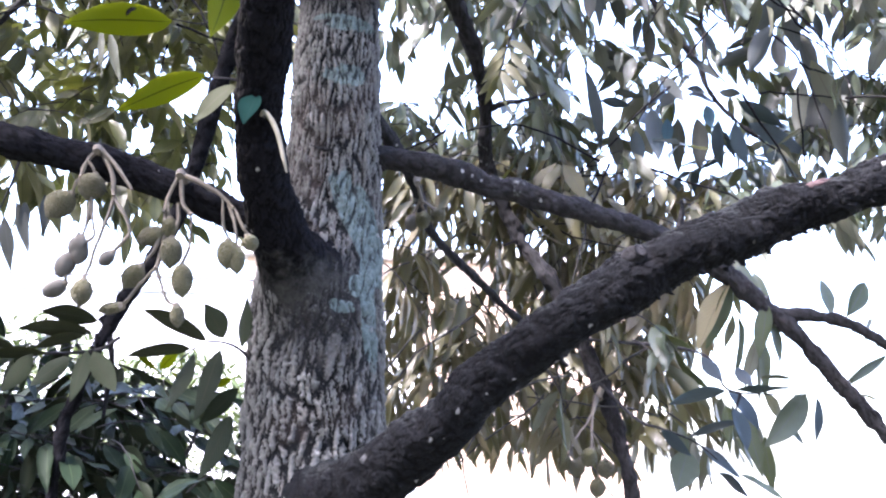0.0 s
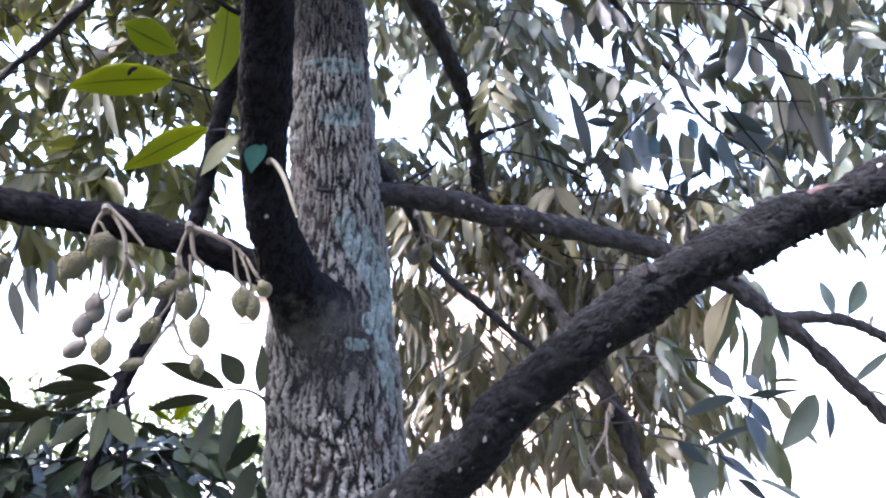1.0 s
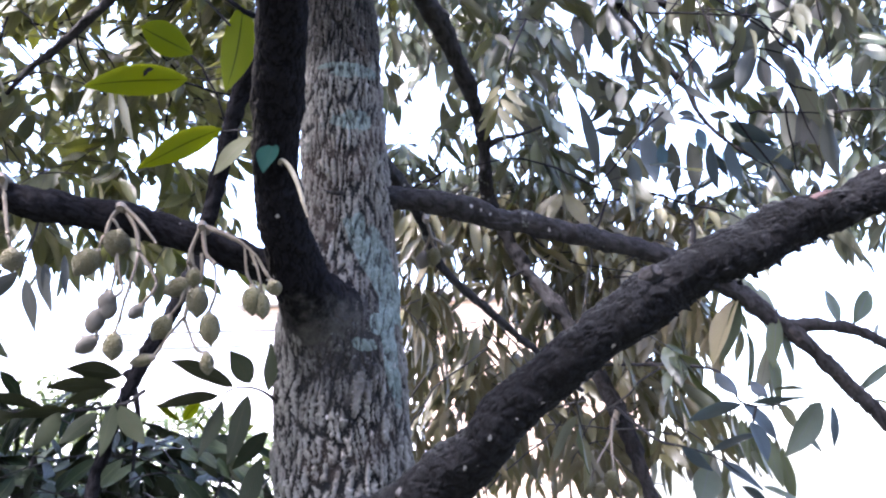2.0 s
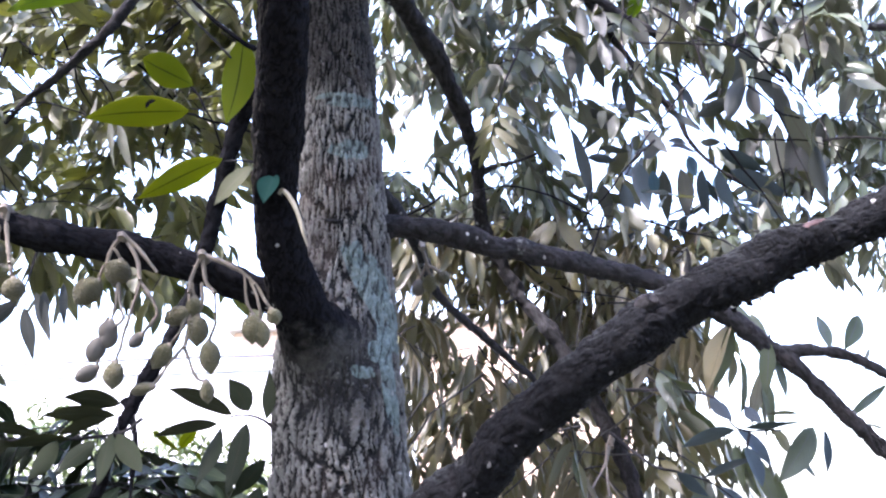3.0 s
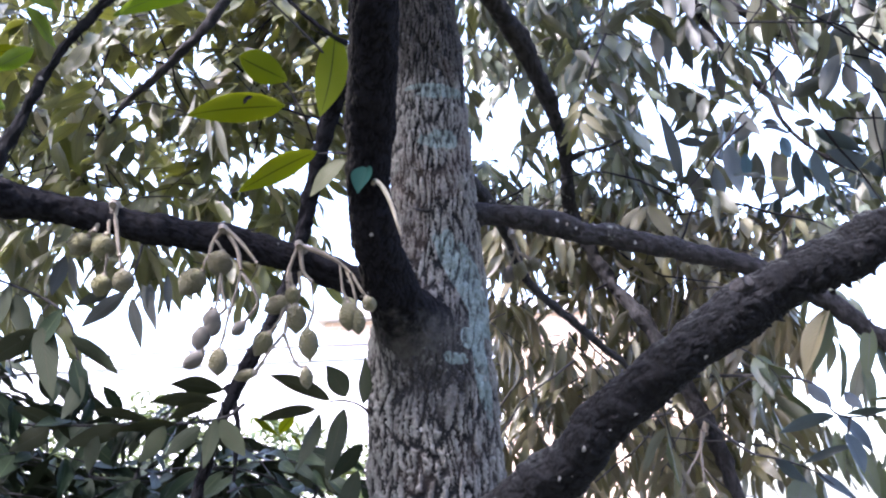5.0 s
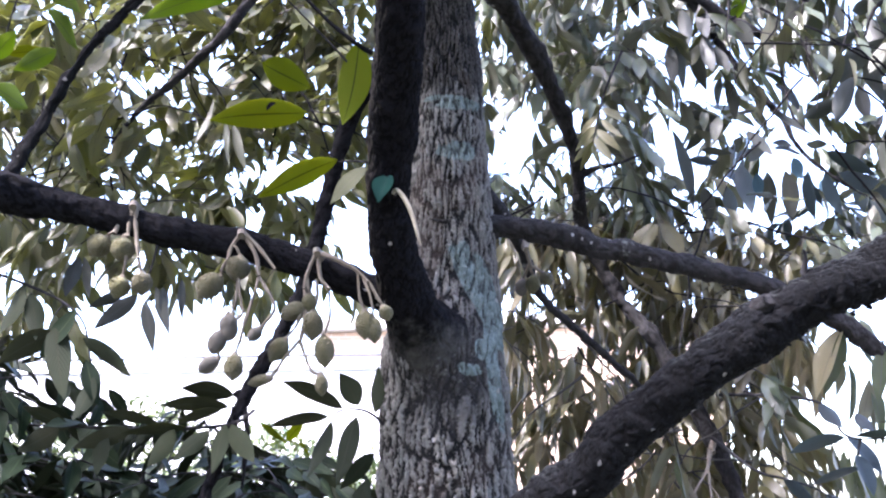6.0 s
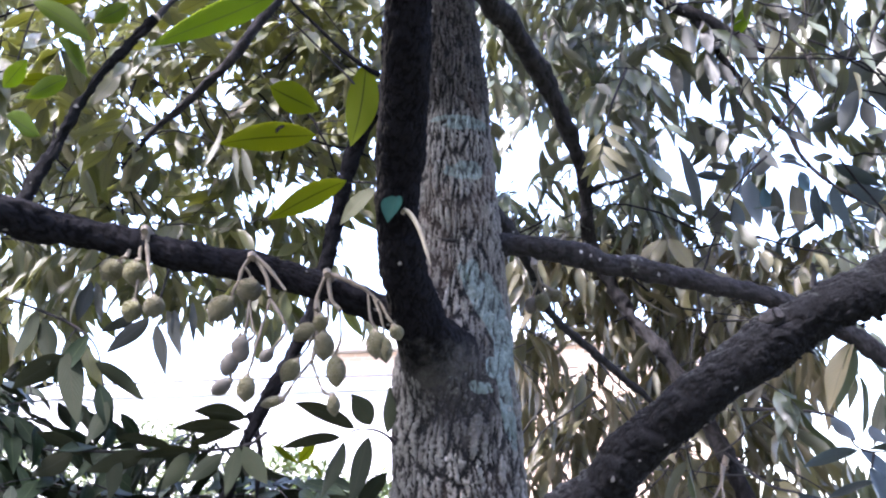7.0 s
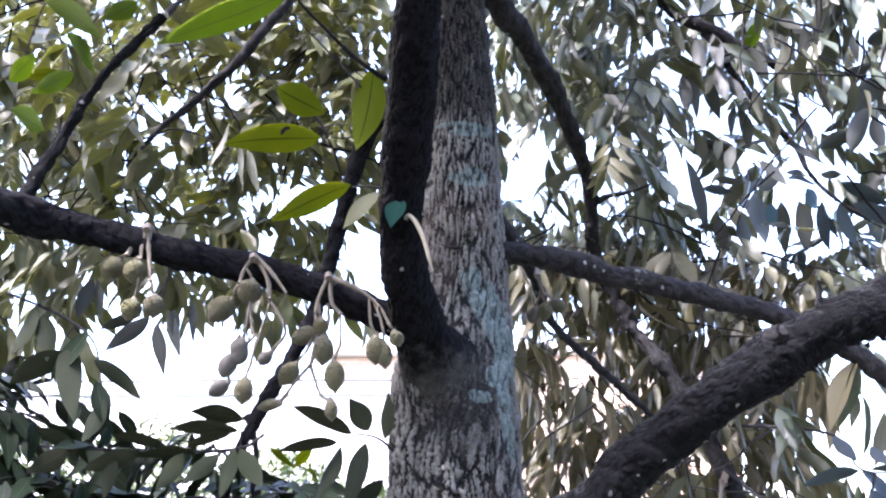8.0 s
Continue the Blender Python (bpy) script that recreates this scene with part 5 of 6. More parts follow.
shoot("leafy_shoot", (-1.29, 1.92, 2.19), "hanging shoot with dark grey-green leaves below the fruiting branch",
      [[(-0.860, 2.00, 2.240, 0.0035), (-0.874, 2.00, 2.174, 0.0025), (-0.894, 2.00, 2.110, 0.0015)],
       [(-1.287, 1.92, 2.188, 0.0040), (-1.123, 1.92, 2.127, 0.0035), (-1.029, 1.92, 2.082, 0.0030), (-0.980, 1.92, 2.034, 0.0025), (-0.958, 1.92, 1.957, 0.0020), (-0.942, 1.92, 1.914, 0.0015)],
       [(-1.029, 1.92, 2.082, 0.0020), (-1.049, 1.92, 2.054, 0.0015), (-1.049, 1.92, 2.022, 0.0010)]],
      [((-0.901, 2.00, 2.119), (-0.991, 2.00, 2.037), (0.2, 0.75, 0.6), 0.037, DIM, "", 0.20),
       ((-0.879, 2.00, 2.103), (-0.860, 2.00, 1.983), (-0.3, -0.9, 0.2), 0.035, DIM, "", 0.15),
       ((-0.931, 2.00, 2.124), (-1.012, 2.00, 2.092), (0.1, 0.7, 0.7), 0.028, DIM, "", 0.20),
       ((-0.860, 2.00, 2.135), (-0.813, 2.00, 2.024), (0.3, 0.9, 0.2), 0.033, DIM, "", 0.30),
       ((-1.048, 2.00, 2.211), (-1.066, 2.00, 2.113), (-0.3, 0.9, 0.2), 0.033, DIM, "", 0.20),
       ((-1.037, 2.00, 2.209), (-1.004, 2.00, 2.111), (0.3, 0.9, 0.2), 0.028, DIM, "", 0.20),
       ((-0.843, 2.00, 2.134), (-0.834, 2.00, 2.064), (0.5, -0.8, 0.1), 0.022, DIM, "", 0.30),
       ((-0.802, 2.00, 2.152), (-0.787, 2.00, 2.056), (0.5, -0.8, 0.1), 0.018, DIM, "", 0.40),
       ((-0.993, 1.90, 2.065), (-1.064, 1.90, 1.958), (0.3, -0.8, 0.5), 0.039, SHADED, "", 0.25),
       ((-1.045, 1.90, 2.053), (-0.987, 1.90, 1.866), (-0.3, 0.9, 0.2), 0.053, SHADED, "", 0.12),
       ((-0.969, 1.90, 2.002), (-0.850, 1.90, 1.917), (0.2, 0.8, 0.6), 0.046, SHADED, "", 0.15),
       ((-0.961, 1.90, 1.953), (-0.919, 1.90, 1.859), (0.4, -0.8, 0.2), 0.039, SHADED, "", 0.20),
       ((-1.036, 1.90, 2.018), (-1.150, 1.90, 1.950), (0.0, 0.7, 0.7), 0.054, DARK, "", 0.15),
       ((-1.113, 1.90, 2.122), (-1.151, 1.90, 2.011), (0.4, 0.8, 0.3), 0.046, SHADED, "", 0.15),
       ((-1.098, 1.90, 2.102), (-1.074, 1.90, 1.995), (-0.4, 0.8, 0.3), 0.041, SHADED, "", 0.20),
       ((-0.937, 1.90, 1.916), (-0.971, 1.90, 1.824), (0.2, 0.9, 0.3), 0.039, SHADED, "", 0.15)])
shoot("leafy_shoot", (-0.68, 2.08, 1.84), "level twig with long dark olive leaves above the shrub",
      [[(-0.638, 2.08, 1.862, 0.0045), (-0.689, 2.08, 1.832, 0.0040), (-0.817, 2.08, 1.823, 0.0035), (-0.987, 2.08, 1.827, 0.0030), (-1.173, 2.08, 1.837, 0.0025), (-1.335, 2.08, 1.852, 0.0020)],
       [(-0.689, 2.08, 1.832, 0.0020), (-0.692, 2.08, 1.864, 0.0015), (-0.688, 2.08, 1.893, 0.0010)]],
      [((-0.682, 2.06, 1.890), (-0.803, 2.06, 1.919), (0.1, 0.75, 0.6), 0.048, DARK, "", 0.12),
       ((-0.692, 2.06, 1.865), (-0.850, 2.06, 1.882), (0.1, 0.7, 0.7), 0.043, DARK, "", 0.12),
       ((-0.710, 2.06, 1.862), (-0.811, 2.06, 1.835), (0.1, 0.6, 0.8), 0.031, DARK, "", 0.20),
       ((-0.785, 2.06, 1.824), (-0.933, 2.06, 1.821), (0.0, 0.6, 0.8), 0.034, DARK, "", 0.20),
       ((-0.849, 2.06, 1.827), (-0.982, 2.06, 1.867), (0, 0.7, 0.6), 0.031, DARK, "", 0.20),
       ((-0.914, 2.06, 1.824), (-1.040, 2.06, 1.782), (0.2, 0.8, 0.5), 0.043, DARK, "", 0.15),
       ((-0.733, 2.06, 1.817), (-0.806, 2.06, 1.749), (0.2, 0.9, 0.2), 0.038, SHADED, "", 0.15),
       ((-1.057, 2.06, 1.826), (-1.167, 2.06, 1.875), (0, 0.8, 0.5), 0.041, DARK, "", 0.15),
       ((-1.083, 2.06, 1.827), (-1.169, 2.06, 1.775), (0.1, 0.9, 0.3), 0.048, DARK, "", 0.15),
       ((-0.683, 2.06, 1.830), (-0.629, 2.06, 1.743), (-0.3, 0.8, 0.3), 0.044, SHADED, "", 0.15),
       ((-0.696, 2.06, 1.831), (-0.717, 2.06, 1.722), (0.3, 0.8, 0.3), 0.041, SHADED, "", 0.20),
       ((-0.810, 2.06, 1.817), (-0.869, 2.06, 1.740), (0.1, 0.9, 0.2), 0.041, SHADED, "", 0.20),
       ((-0.978, 2.06, 1.822), (-0.983, 2.06, 1.720), (0.2, 0.9, 0.2), 0.044, SHADED, "", 0.20)])
shoot("leafy_shoot", (-1.221, 1.90, 2.805), "twig with two yellowing leaves high in the crown",
      [[(-1.221, 1.90, 2.805, 0.003), (-1.208, 1.90, 2.867, 0.002), (-1.187, 1.90, 2.901, 0.0012)], [(-1.221, 1.90, 2.805, 0.003), (-1.233, 1.90, 2.728, 0.002), (-1.222, 1.90, 2.679, 0.0012)]],
      [((-1.187, 1.90, 2.901), (-1.063, 1.90, 2.924), (0.1, 0.7, 0.7), 0.036, YOUNG, "yellow leaf", 0.15), ((-1.222, 1.90, 2.679), (-1.117, 1.90, 2.693), (0.0, 0.7, 0.7), 0.032, YOUNG, "yellow leaf", 0.2)])
shoot("leafy_shoot", (0.270, 2.40, 2.882), "spray of narrow green leaves hanging beside the trunk",
      [[(0.270, 2.40, 2.882, 0.004), (0.214, 2.40, 2.753, 0.003), (0.176, 2.40, 2.609, 0.0015)]],
      [((0.209, 2.40, 2.724), (0.151, 2.44, 2.694), (0.50, 0.70, 0.5), 0.024, LIME, "", 0.3),
       ((0.206, 2.40, 2.710), (0.263, 2.36, 2.650), (-0.50, -0.70, 0.5), 0.024, LIME, "", 0.3),
       ((0.202, 2.40, 2.689), (0.133, 2.44, 2.646), (0.50, -0.70, 0.5), 0.024, LIME, "", 0.3),
       ((0.199, 2.40, 2.679), (0.254, 2.36, 2.600), (-0.50, 0.70, 0.5), 0.024, LIME, "", 0.3),
       ((0.194, 2.40, 2.659), (0.126, 2.44, 2.605), (0.50, -0.70, 0.5), 0.024, LIME, "", 0.3),
       ((0.191, 2.40, 2.649), (0.242, 2.36, 2.568), (-0.50, -0.70, 0.5), 0.024, LIME, "", 0.3),
       ((0.186, 2.40, 2.632), (0.128, 2.44, 2.567), (0.50, 0.70, 0.5), 0.024, LIME, "", 0.3),
       ((0.184, 2.40, 2.626), (0.222, 2.36, 2.536), (-0.50, -0.70, 0.5), 0.024, LIME, "", 0.3),
       ((0.178, 2.40, 2.612), (0.143, 2.44, 2.543), (0.50, -0.70, 0.5), 0.024, LIME, "", 0.3),
       ((0.176, 2.40, 2.609), (0.190, 2.36, 2.505), (-0.50, 0.70, 0.5), 0.024, LIME, "", 0.3)])
shoot("leafy_shoot", (0.66, 2.03, 2.02), "hanging leaves, one yellowed, below the sagging branch",
      [[(0.66, 2.03, 2.045, 0.004), (0.662, 2.03, 2.02, 0.002), (0.657, 2.03, 2.012, 0.0015)], [(0.735, 2.03, 1.985, 0.003), (0.728, 2.03, 1.97, 0.0015)]],
      [((0.657, 2.03, 2.013), (0.571, 2.03, 1.868), (-0.75, -0.6, 0.3), 0.052, [LEAF_YELLOW, LEAF_UNDER], "yellowed leaf", 0.5),
       ((0.660, 2.04, 2.010), (0.61, 2.05, 1.872), (0.6, -0.6, 0.5), 0.045, OLD, "", 0.3),
       ((0.727, 2.03, 1.969), (0.708, 2.03, 1.856), (-0.6, -0.7, 0.2), 0.038, OLD, "", 0.4),
       ((0.73, 2.04, 1.955), (0.765, 2.04, 1.84), (0.5, -0.7, 0.3), 0.034, OLD, "", 0.3)])


TOPS = [LEAF_TOP, LEAF_STEEL]
shoot("leafy_shoot", (0.43, 2.70, 1.96), "spreading grey-green leaves, some tinted for blue haze, below the sagging branch",
      [[(0.430, 2.700, 1.960, 0.0050), (0.648, 2.300, 1.892, 0.0036), (0.701, 2.240, 1.804, 0.0028), (0.774, 2.200, 1.792, 0.0020), (0.868, 2.200, 1.792, 0.0012)],
       [(0.480, 2.680, 1.840, 0.0050), (0.515, 2.350, 1.734, 0.0036), (0.559, 2.260, 1.709, 0.0028), (0.620, 2.200, 1.679, 0.0020), (0.693, 2.200, 1.620, 0.0012)],
       [(0.726, 2.220, 1.792, 0.0036), (0.708, 2.200, 1.750, 0.0024), (0.711, 2.200, 1.722, 0.0012)]],
      [((0.705, 2.200, 1.797), (0.826, 2.170, 1.813), (-0.2, 0.5, 0.8), 0.029, TOPS, "", 0.15),
       ((0.706, 2.245, 1.800), (0.769, 2.215, 1.715), (0.2, -0.6, 0.7), 0.051, STEEL, "", 0.25),
       ((0.687, 2.140, 1.754), (0.705, 2.110, 1.668), (0.3, -0.8, 0.4), 0.040, STEEL, "", 0.35),
       ((0.723, 2.235, 1.726), (0.593, 2.205, 1.698), (0.1, 0.7, 0.7), 0.029, STEEL, "", 0.15),
       ((0.690, 2.213, 1.800), (0.550, 2.183, 1.762), (-0.3, 0.8, 0.4), 0.034, TOPS, "", 0.25),
       ((0.848, 2.147, 1.790), (0.746, 2.117, 1.678), (0.4, -0.7, 0.3), 0.058, TOPS, "", 0.35),
       ((0.794, 2.257, 1.797), (0.820, 2.227, 1.736), (-0.2, 0.5, 0.8), 0.028, OLD, "", 0.15),
       ((0.809, 2.177, 1.728), (0.837, 2.147, 1.686), (0.2, -0.6, 0.7), 0.023, TOPS, "", 0.25),
       ((0.879, 2.174, 1.785), (0.867, 2.144, 1.690), (0.3, -0.8, 0.4), 0.023, STEEL, "", 0.35),
       ((0.786, 2.258, 1.833), (0.853, 2.228, 1.833), (0.1, 0.7, 0.7), 0.014, OLD, "", 0.15),
       ((0.698, 2.149, 1.844), (0.723, 2.119, 1.801), (-0.3, 0.8, 0.4), 0.030, STEEL, "", 0.25),
       ((0.630, 2.210, 1.674), (0.713, 2.180, 1.611), (0.4, -0.7, 0.3), 0.029, STEEL, "", 0.35),
       ((0.678, 2.237, 1.615), (0.740, 2.207, 1.568), (-0.2, 0.5, 0.8), 0.037, STEEL, "", 0.15),
       ((0.698, 2.140, 1.615), (0.787, 2.110, 1.566), (0.2, -0.6, 0.7), 0.025, TOPS, "", 0.25),
       ((0.608, 2.242, 1.663), (0.581, 2.212, 1.571), (0.3, -0.8, 0.4), 0.070, TOPS, "", 0.35),
       ((0.542, 2.203, 1.703), (0.603, 2.173, 1.655), (0.1, 0.7, 0.7), 0.034, STEEL, "", 0.15),
       ((0.623, 2.153, 1.866), (0.657, 2.123, 1.807), (-0.3, 0.8, 0.4), 0.033, BROWNED, "browned leaf", 0.25),
       ((1.078, 2.259, 1.896), (0.960, 2.229, 1.804), (0.4, -0.7, 0.3), 0.022, TOPS, "", 0.35),
       ((0.964, 2.168, 1.796), (1.012, 2.138, 1.781), (-0.2, 0.5, 0.8), 0.013, OLD, "", 0.15),
       ((0.902, 2.183, 2.052), (0.921, 2.153, 1.962), (0.2, -0.6, 0.7), 0.038, TOPS, "", 0.25),
       ((1.034, 2.254, 2.063), (0.981, 2.224, 1.976), (0.3, -0.8, 0.4), 0.043, TOPS, "", 0.35),
       ((1.000, 2.145, 1.964), (0.962, 2.115, 1.903), (0.1, 0.7, 0.7), 0.019, OLD, "", 0.15)])


# ---- fruit ----
def fruit_mesh(name, width, height, pointed, seed, material):
    """A small ovoid fruit with blunt spines; its stalk end at the origin, its tip down."""
    rows, ring = 34, 44
    verts = []
    for i in range(rows + 1):
        a = math.pi * i / rows
        for j in range(ring):
            b = 2 * math.pi * (j + 0.5 * (i % 2)) / ring
            prickle = 1 + 0.15 * ((i + j) % 2) * math.sin(a) ** 0.6 + 0.05 * math.sin(3 * b + seed) * math.sin(2 * a + seed)
            s = math.sin(a) ** (0.85 if a < math.pi / 2 else 0.85 + pointed)
            verts.append((width * s * math.cos(b) * prickle, width * s * math.sin(b) * prickle, -height * (1 - math.cos(a)) - (pointed * 0.25 * height * max(0, i / rows - 0.85) / 0.15)))
    i = np.arange(rows)[:, None] * ring
    j = np.arange(ring)[None]
    k = (j + 1) % ring
    quads = np.stack([i + j, i + ring + j, i + ring + k, i + k], -1).reshape(-1, 4)
    return mesh_from(name, verts, quads, [material])


def cluster(at, arms, fruits, label, foot=(0, 0.03, -0.01)):
    """A bunch of fruit. arms: the thick stalks; fruits: rows of where the stalk begins, its bends, the fruit's middle, half width, half height, lean, withered."""
    ob = thing("fruit_cluster", at, label, "fruit cluster", "young durian bunches")
    inv = Matrix.Translation([-c for c in at])
    top = Vector(at)

    def stalk(name, pts, thick, thin, seed):
        radii = np.linspace(thick, thin, len(pts))
        p = part(name, tube(name, [(*q, r) for q, r in zip(pts, radii)], STALK, ring=12, step=0.004, lump=0.0015, seed=seed), ob)
        p.matrix_parent_inverse = inv

    stalk("stalk_base", [top + Vector(foot), top, top + Vector((0.003, -0.012, -0.010))], 0.010, 0.0065, 1.0)
    for n, arm in enumerate(arms):
        stalk("stalk", [Vector(q) for q in arm], 0.0046, 0.0034, n + at[0] * 9)
    for n, (start, bends, (x, y, z), w, h, lean, dry) in enumerate(fruits):
        w, h = w * 0.92, h * 0.92
        head = Vector((x, y, z)) + Vector((math.sin(lean) * h, 0, math.cos(lean) * h)) * 0.96
        pts = [Vector(start)] + [Vector(q) for q in bends] + [head]
        if len(pts) == 2:
            pts.insert(1, (pts[0] + pts[1]) / 2 + Vector((rng.uniform(-0.004, 0.004), -0.004, 0.003)))
        stalk("stalk", pts, 0.0029, 0.0023, n + x * 9)
        f = part("fruit", fruit_mesh("fruit", w * 0.92, h, 0.5 if not dry else 0.15, n * 1.7 + x * 30, FRUIT_DRY if dry else FRUIT), ob, "withered greyish fruitlet" if dry else "")
        f.matrix_parent_inverse = inv
        f.matrix_basis = Matrix.Translation(head) @ Matrix.Rotation(lean, 4, "Y") @ Matrix.Rotation(n * 1.3, 4, "Z")
        cap = part("calyx", tube("calyx", [(*(head + Vector((math.sin(lean), 0, math.cos(lean))) * 0.004), 0.0035), (*head, 0.0065), (*(head - Vector((math.sin(lean), 0, math.cos(lean))) * 0.005), 0.0075)], STALK, ring=12, step=0.002, lump=0.001, seed=n), f)
        cap.matrix_parent_inverse = f.matrix_basis.inverted()
    return ob


cluster((-0.741, 1.575, 2.186),
    [[(-0.741, 1.575, 2.186), (-0.764, 1.569, 2.148), (-0.770, 1.563, 2.127)], [(-0.741, 1.575, 2.186), (-0.746, 1.569, 2.147), (-0.744, 1.563, 2.121)], [(-0.739, 1.575, 2.184), (-0.730, 1.569, 2.124), (-0.720, 1.563, 2.079)]],
    [
        ((-0.772, 1.567, 2.128), [], (-0.799, 1.570, 2.107), 0.0228, 0.0238, 0.70, 0),
        ((-0.746, 1.567, 2.123), [], (-0.754, 1.570, 2.099), 0.0227, 0.0238, 0.05, 0),
        ((-0.745, 1.567, 2.103), [], (-0.754, 1.570, 2.028), 0.0204, 0.0214, 0.30, 0),
        ((-0.722, 1.567, 2.080), [], (-0.713, 1.570, 2.034), 0.0204, 0.0224, -0.10, 0),
    ],
    "bunch of four khaki young durian fruits on pale stalks")
cluster((-0.554, 1.635, 2.144),
    [[(-0.554, 1.635, 2.144), (-0.521, 1.629, 2.114), (-0.485, 1.623, 2.068)], [(-0.554, 1.635, 2.144), (-0.568, 1.629, 2.119), (-0.574, 1.623, 2.088)], [(-0.545, 1.635, 2.133), (-0.522, 1.629, 2.094), (-0.514, 1.623, 2.057)]],
    [
        ((-0.575, 1.627, 2.090), [], (-0.608, 1.630, 2.041), 0.0242, 0.0305, 0.75, 0),
        ((-0.567, 1.627, 2.118), [], (-0.557, 1.630, 2.074), 0.0243, 0.0253, 0.20, 0),
        ((-0.552, 1.627, 2.088), [(-0.554, 1.625, 2.023)], (-0.568, 1.630, 1.968), 0.0176, 0.0207, 0.30, 1),
        ((-0.567, 1.627, 1.992), [], (-0.587, 1.630, 1.936), 0.0175, 0.0247, 0.35, 1),
        ((-0.584, 1.627, 1.930), [], (-0.600, 1.630, 1.895), 0.0153, 0.0225, 1.00, 1),
        ((-0.515, 1.627, 2.058), [(-0.533, 1.625, 1.979)], (-0.554, 1.630, 1.890), 0.0184, 0.0255, 0.05, 0),
        ((-0.515, 1.627, 2.058), [(-0.483, 1.625, 1.998)], (-0.518, 1.630, 1.949), 0.0124, 0.0165, 0.80, 1),
        ((-0.558, 1.627, 2.089), [(-0.547, 1.625, 2.012), (-0.541, 1.625, 1.988)], (-0.565, 1.630, 1.956), 0.0155, 0.0207, 0.30, 1),
    ],
    "bunch of young durian fruits and withered fruitlets on long stalks")
cluster((-0.416, 1.665, 2.113),
    [[(-0.416, 1.665, 2.113), (-0.430, 1.659, 2.074), (-0.435, 1.653, 2.037)], [(-0.415, 1.665, 2.111), (-0.406, 1.659, 2.059), (-0.388, 1.653, 2.034)], [(-0.413, 1.665, 2.109), (-0.350, 1.659, 2.079), (-0.316, 1.653, 2.049)], [(-0.437, 1.665, 2.040), (-0.433, 1.659, 1.982), (-0.440, 1.653, 1.939)]],
    [
        ((-0.436, 1.657, 2.038), [], (-0.456, 1.660, 1.996), 0.0179, 0.0263, 1.15, 0),
        ((-0.429, 1.657, 2.057), [], (-0.426, 1.660, 2.013), 0.0158, 0.0179, 0.00, 0),
        ((-0.414, 1.657, 2.056), [(-0.410, 1.655, 2.023)], (-0.419, 1.660, 1.969), 0.0209, 0.0293, 0.00, 0),
        ((-0.389, 1.657, 2.035), [(-0.386, 1.655, 1.984)], (-0.396, 1.660, 1.921), 0.0197, 0.0311, -0.10, 0),
        ((-0.435, 1.657, 2.009), [(-0.447, 1.655, 1.971)], (-0.481, 1.660, 1.925), 0.0187, 0.0260, 0.60, 0),
        ((-0.441, 1.657, 1.940), [(-0.475, 1.655, 1.897)], (-0.513, 1.660, 1.868), 0.0113, 0.0227, 1.35, 0),
        ((-0.441, 1.657, 1.940), [(-0.418, 1.655, 1.886)], (-0.399, 1.660, 1.859), 0.0133, 0.0205, -0.10, 0),
        ((-0.337, 1.657, 2.071), [(-0.331, 1.655, 2.019)], (-0.321, 1.660, 1.969), 0.0198, 0.0281, 0.00, 0),
        ((-0.316, 1.657, 2.050), [(-0.297, 1.655, 2.015)], (-0.283, 1.660, 1.989), 0.0146, 0.0157, -0.40, 0),
        ((-0.329, 1.657, 2.063), [(-0.308, 1.655, 2.007)], (-0.305, 1.660, 1.959), 0.0156, 0.0260, -0.10, 0),
    ],
    "bunch of ten khaki young durian fruits on branching pale stalks")
cluster((-0.02, 2.16, 2.25), [[(-0.02, 2.16, 2.25), (-0.012, 2.17, 2.225), (-0.005, 2.18, 2.205)]], [
    ((-0.005, 2.18, 2.205), [], (-0.003, 2.19, 2.165), 0.018, 0.024, 0.1, 0), ((-0.005, 2.18, 2.207), [], (0.031, 2.19, 2.178), 0.017, 0.019, -0.6, 0), ((-0.01, 2.18, 2.215), [], (-0.03, 2.20, 2.16), 0.016, 0.022, 0.2, 1)],
    "small bunch of durian fruits under the sagging branch", foot=(0.01, 0.02, 0.03))
cluster((0.47, 2.62, 1.80), [[(0.47, 2.62, 1.80), (0.44, 2.52, 1.75), (0.42, 2.42, 1.70)], [(0.46, 2.60, 1.80), (0.43, 2.50, 1.74), (0.38, 2.42, 1.68)]], [
    ((0.42, 2.42, 1.70), [], (0.409, 2.38, 1.640), 0.020, 0.025, 0.2, 0), ((0.42, 2.42, 1.70), [], (0.447, 2.37, 1.615), 0.021, 0.025, -0.1, 0), ((0.38, 2.42, 1.68), [], (0.382, 2.39, 1.615), 0.020, 0.024, 0.3, 0),
    ((0.38, 2.42, 1.68), [], (0.352, 2.40, 1.625), 0.018, 0.022, 0.5, 0), ((0.42, 2.42, 1.70), [(0.43, 2.40, 1.63)], (0.43, 2.39, 1.57), 0.020, 0.025, 0.1, 0)],
    "pale bunch of young durian fruits on long stalks", foot=(0.02, 0.05, 0.03))


# ---- the dark shrub ----
shrub = thing("shrub", (-1.0, 2.4, 0), "dark glossy-leaved shrub with thin stems below the tree", "shrub")
shrub_inverse = Matrix.Translation((1.0, -2.4, 0))
shrub_lines, shrub_leaves = [], []
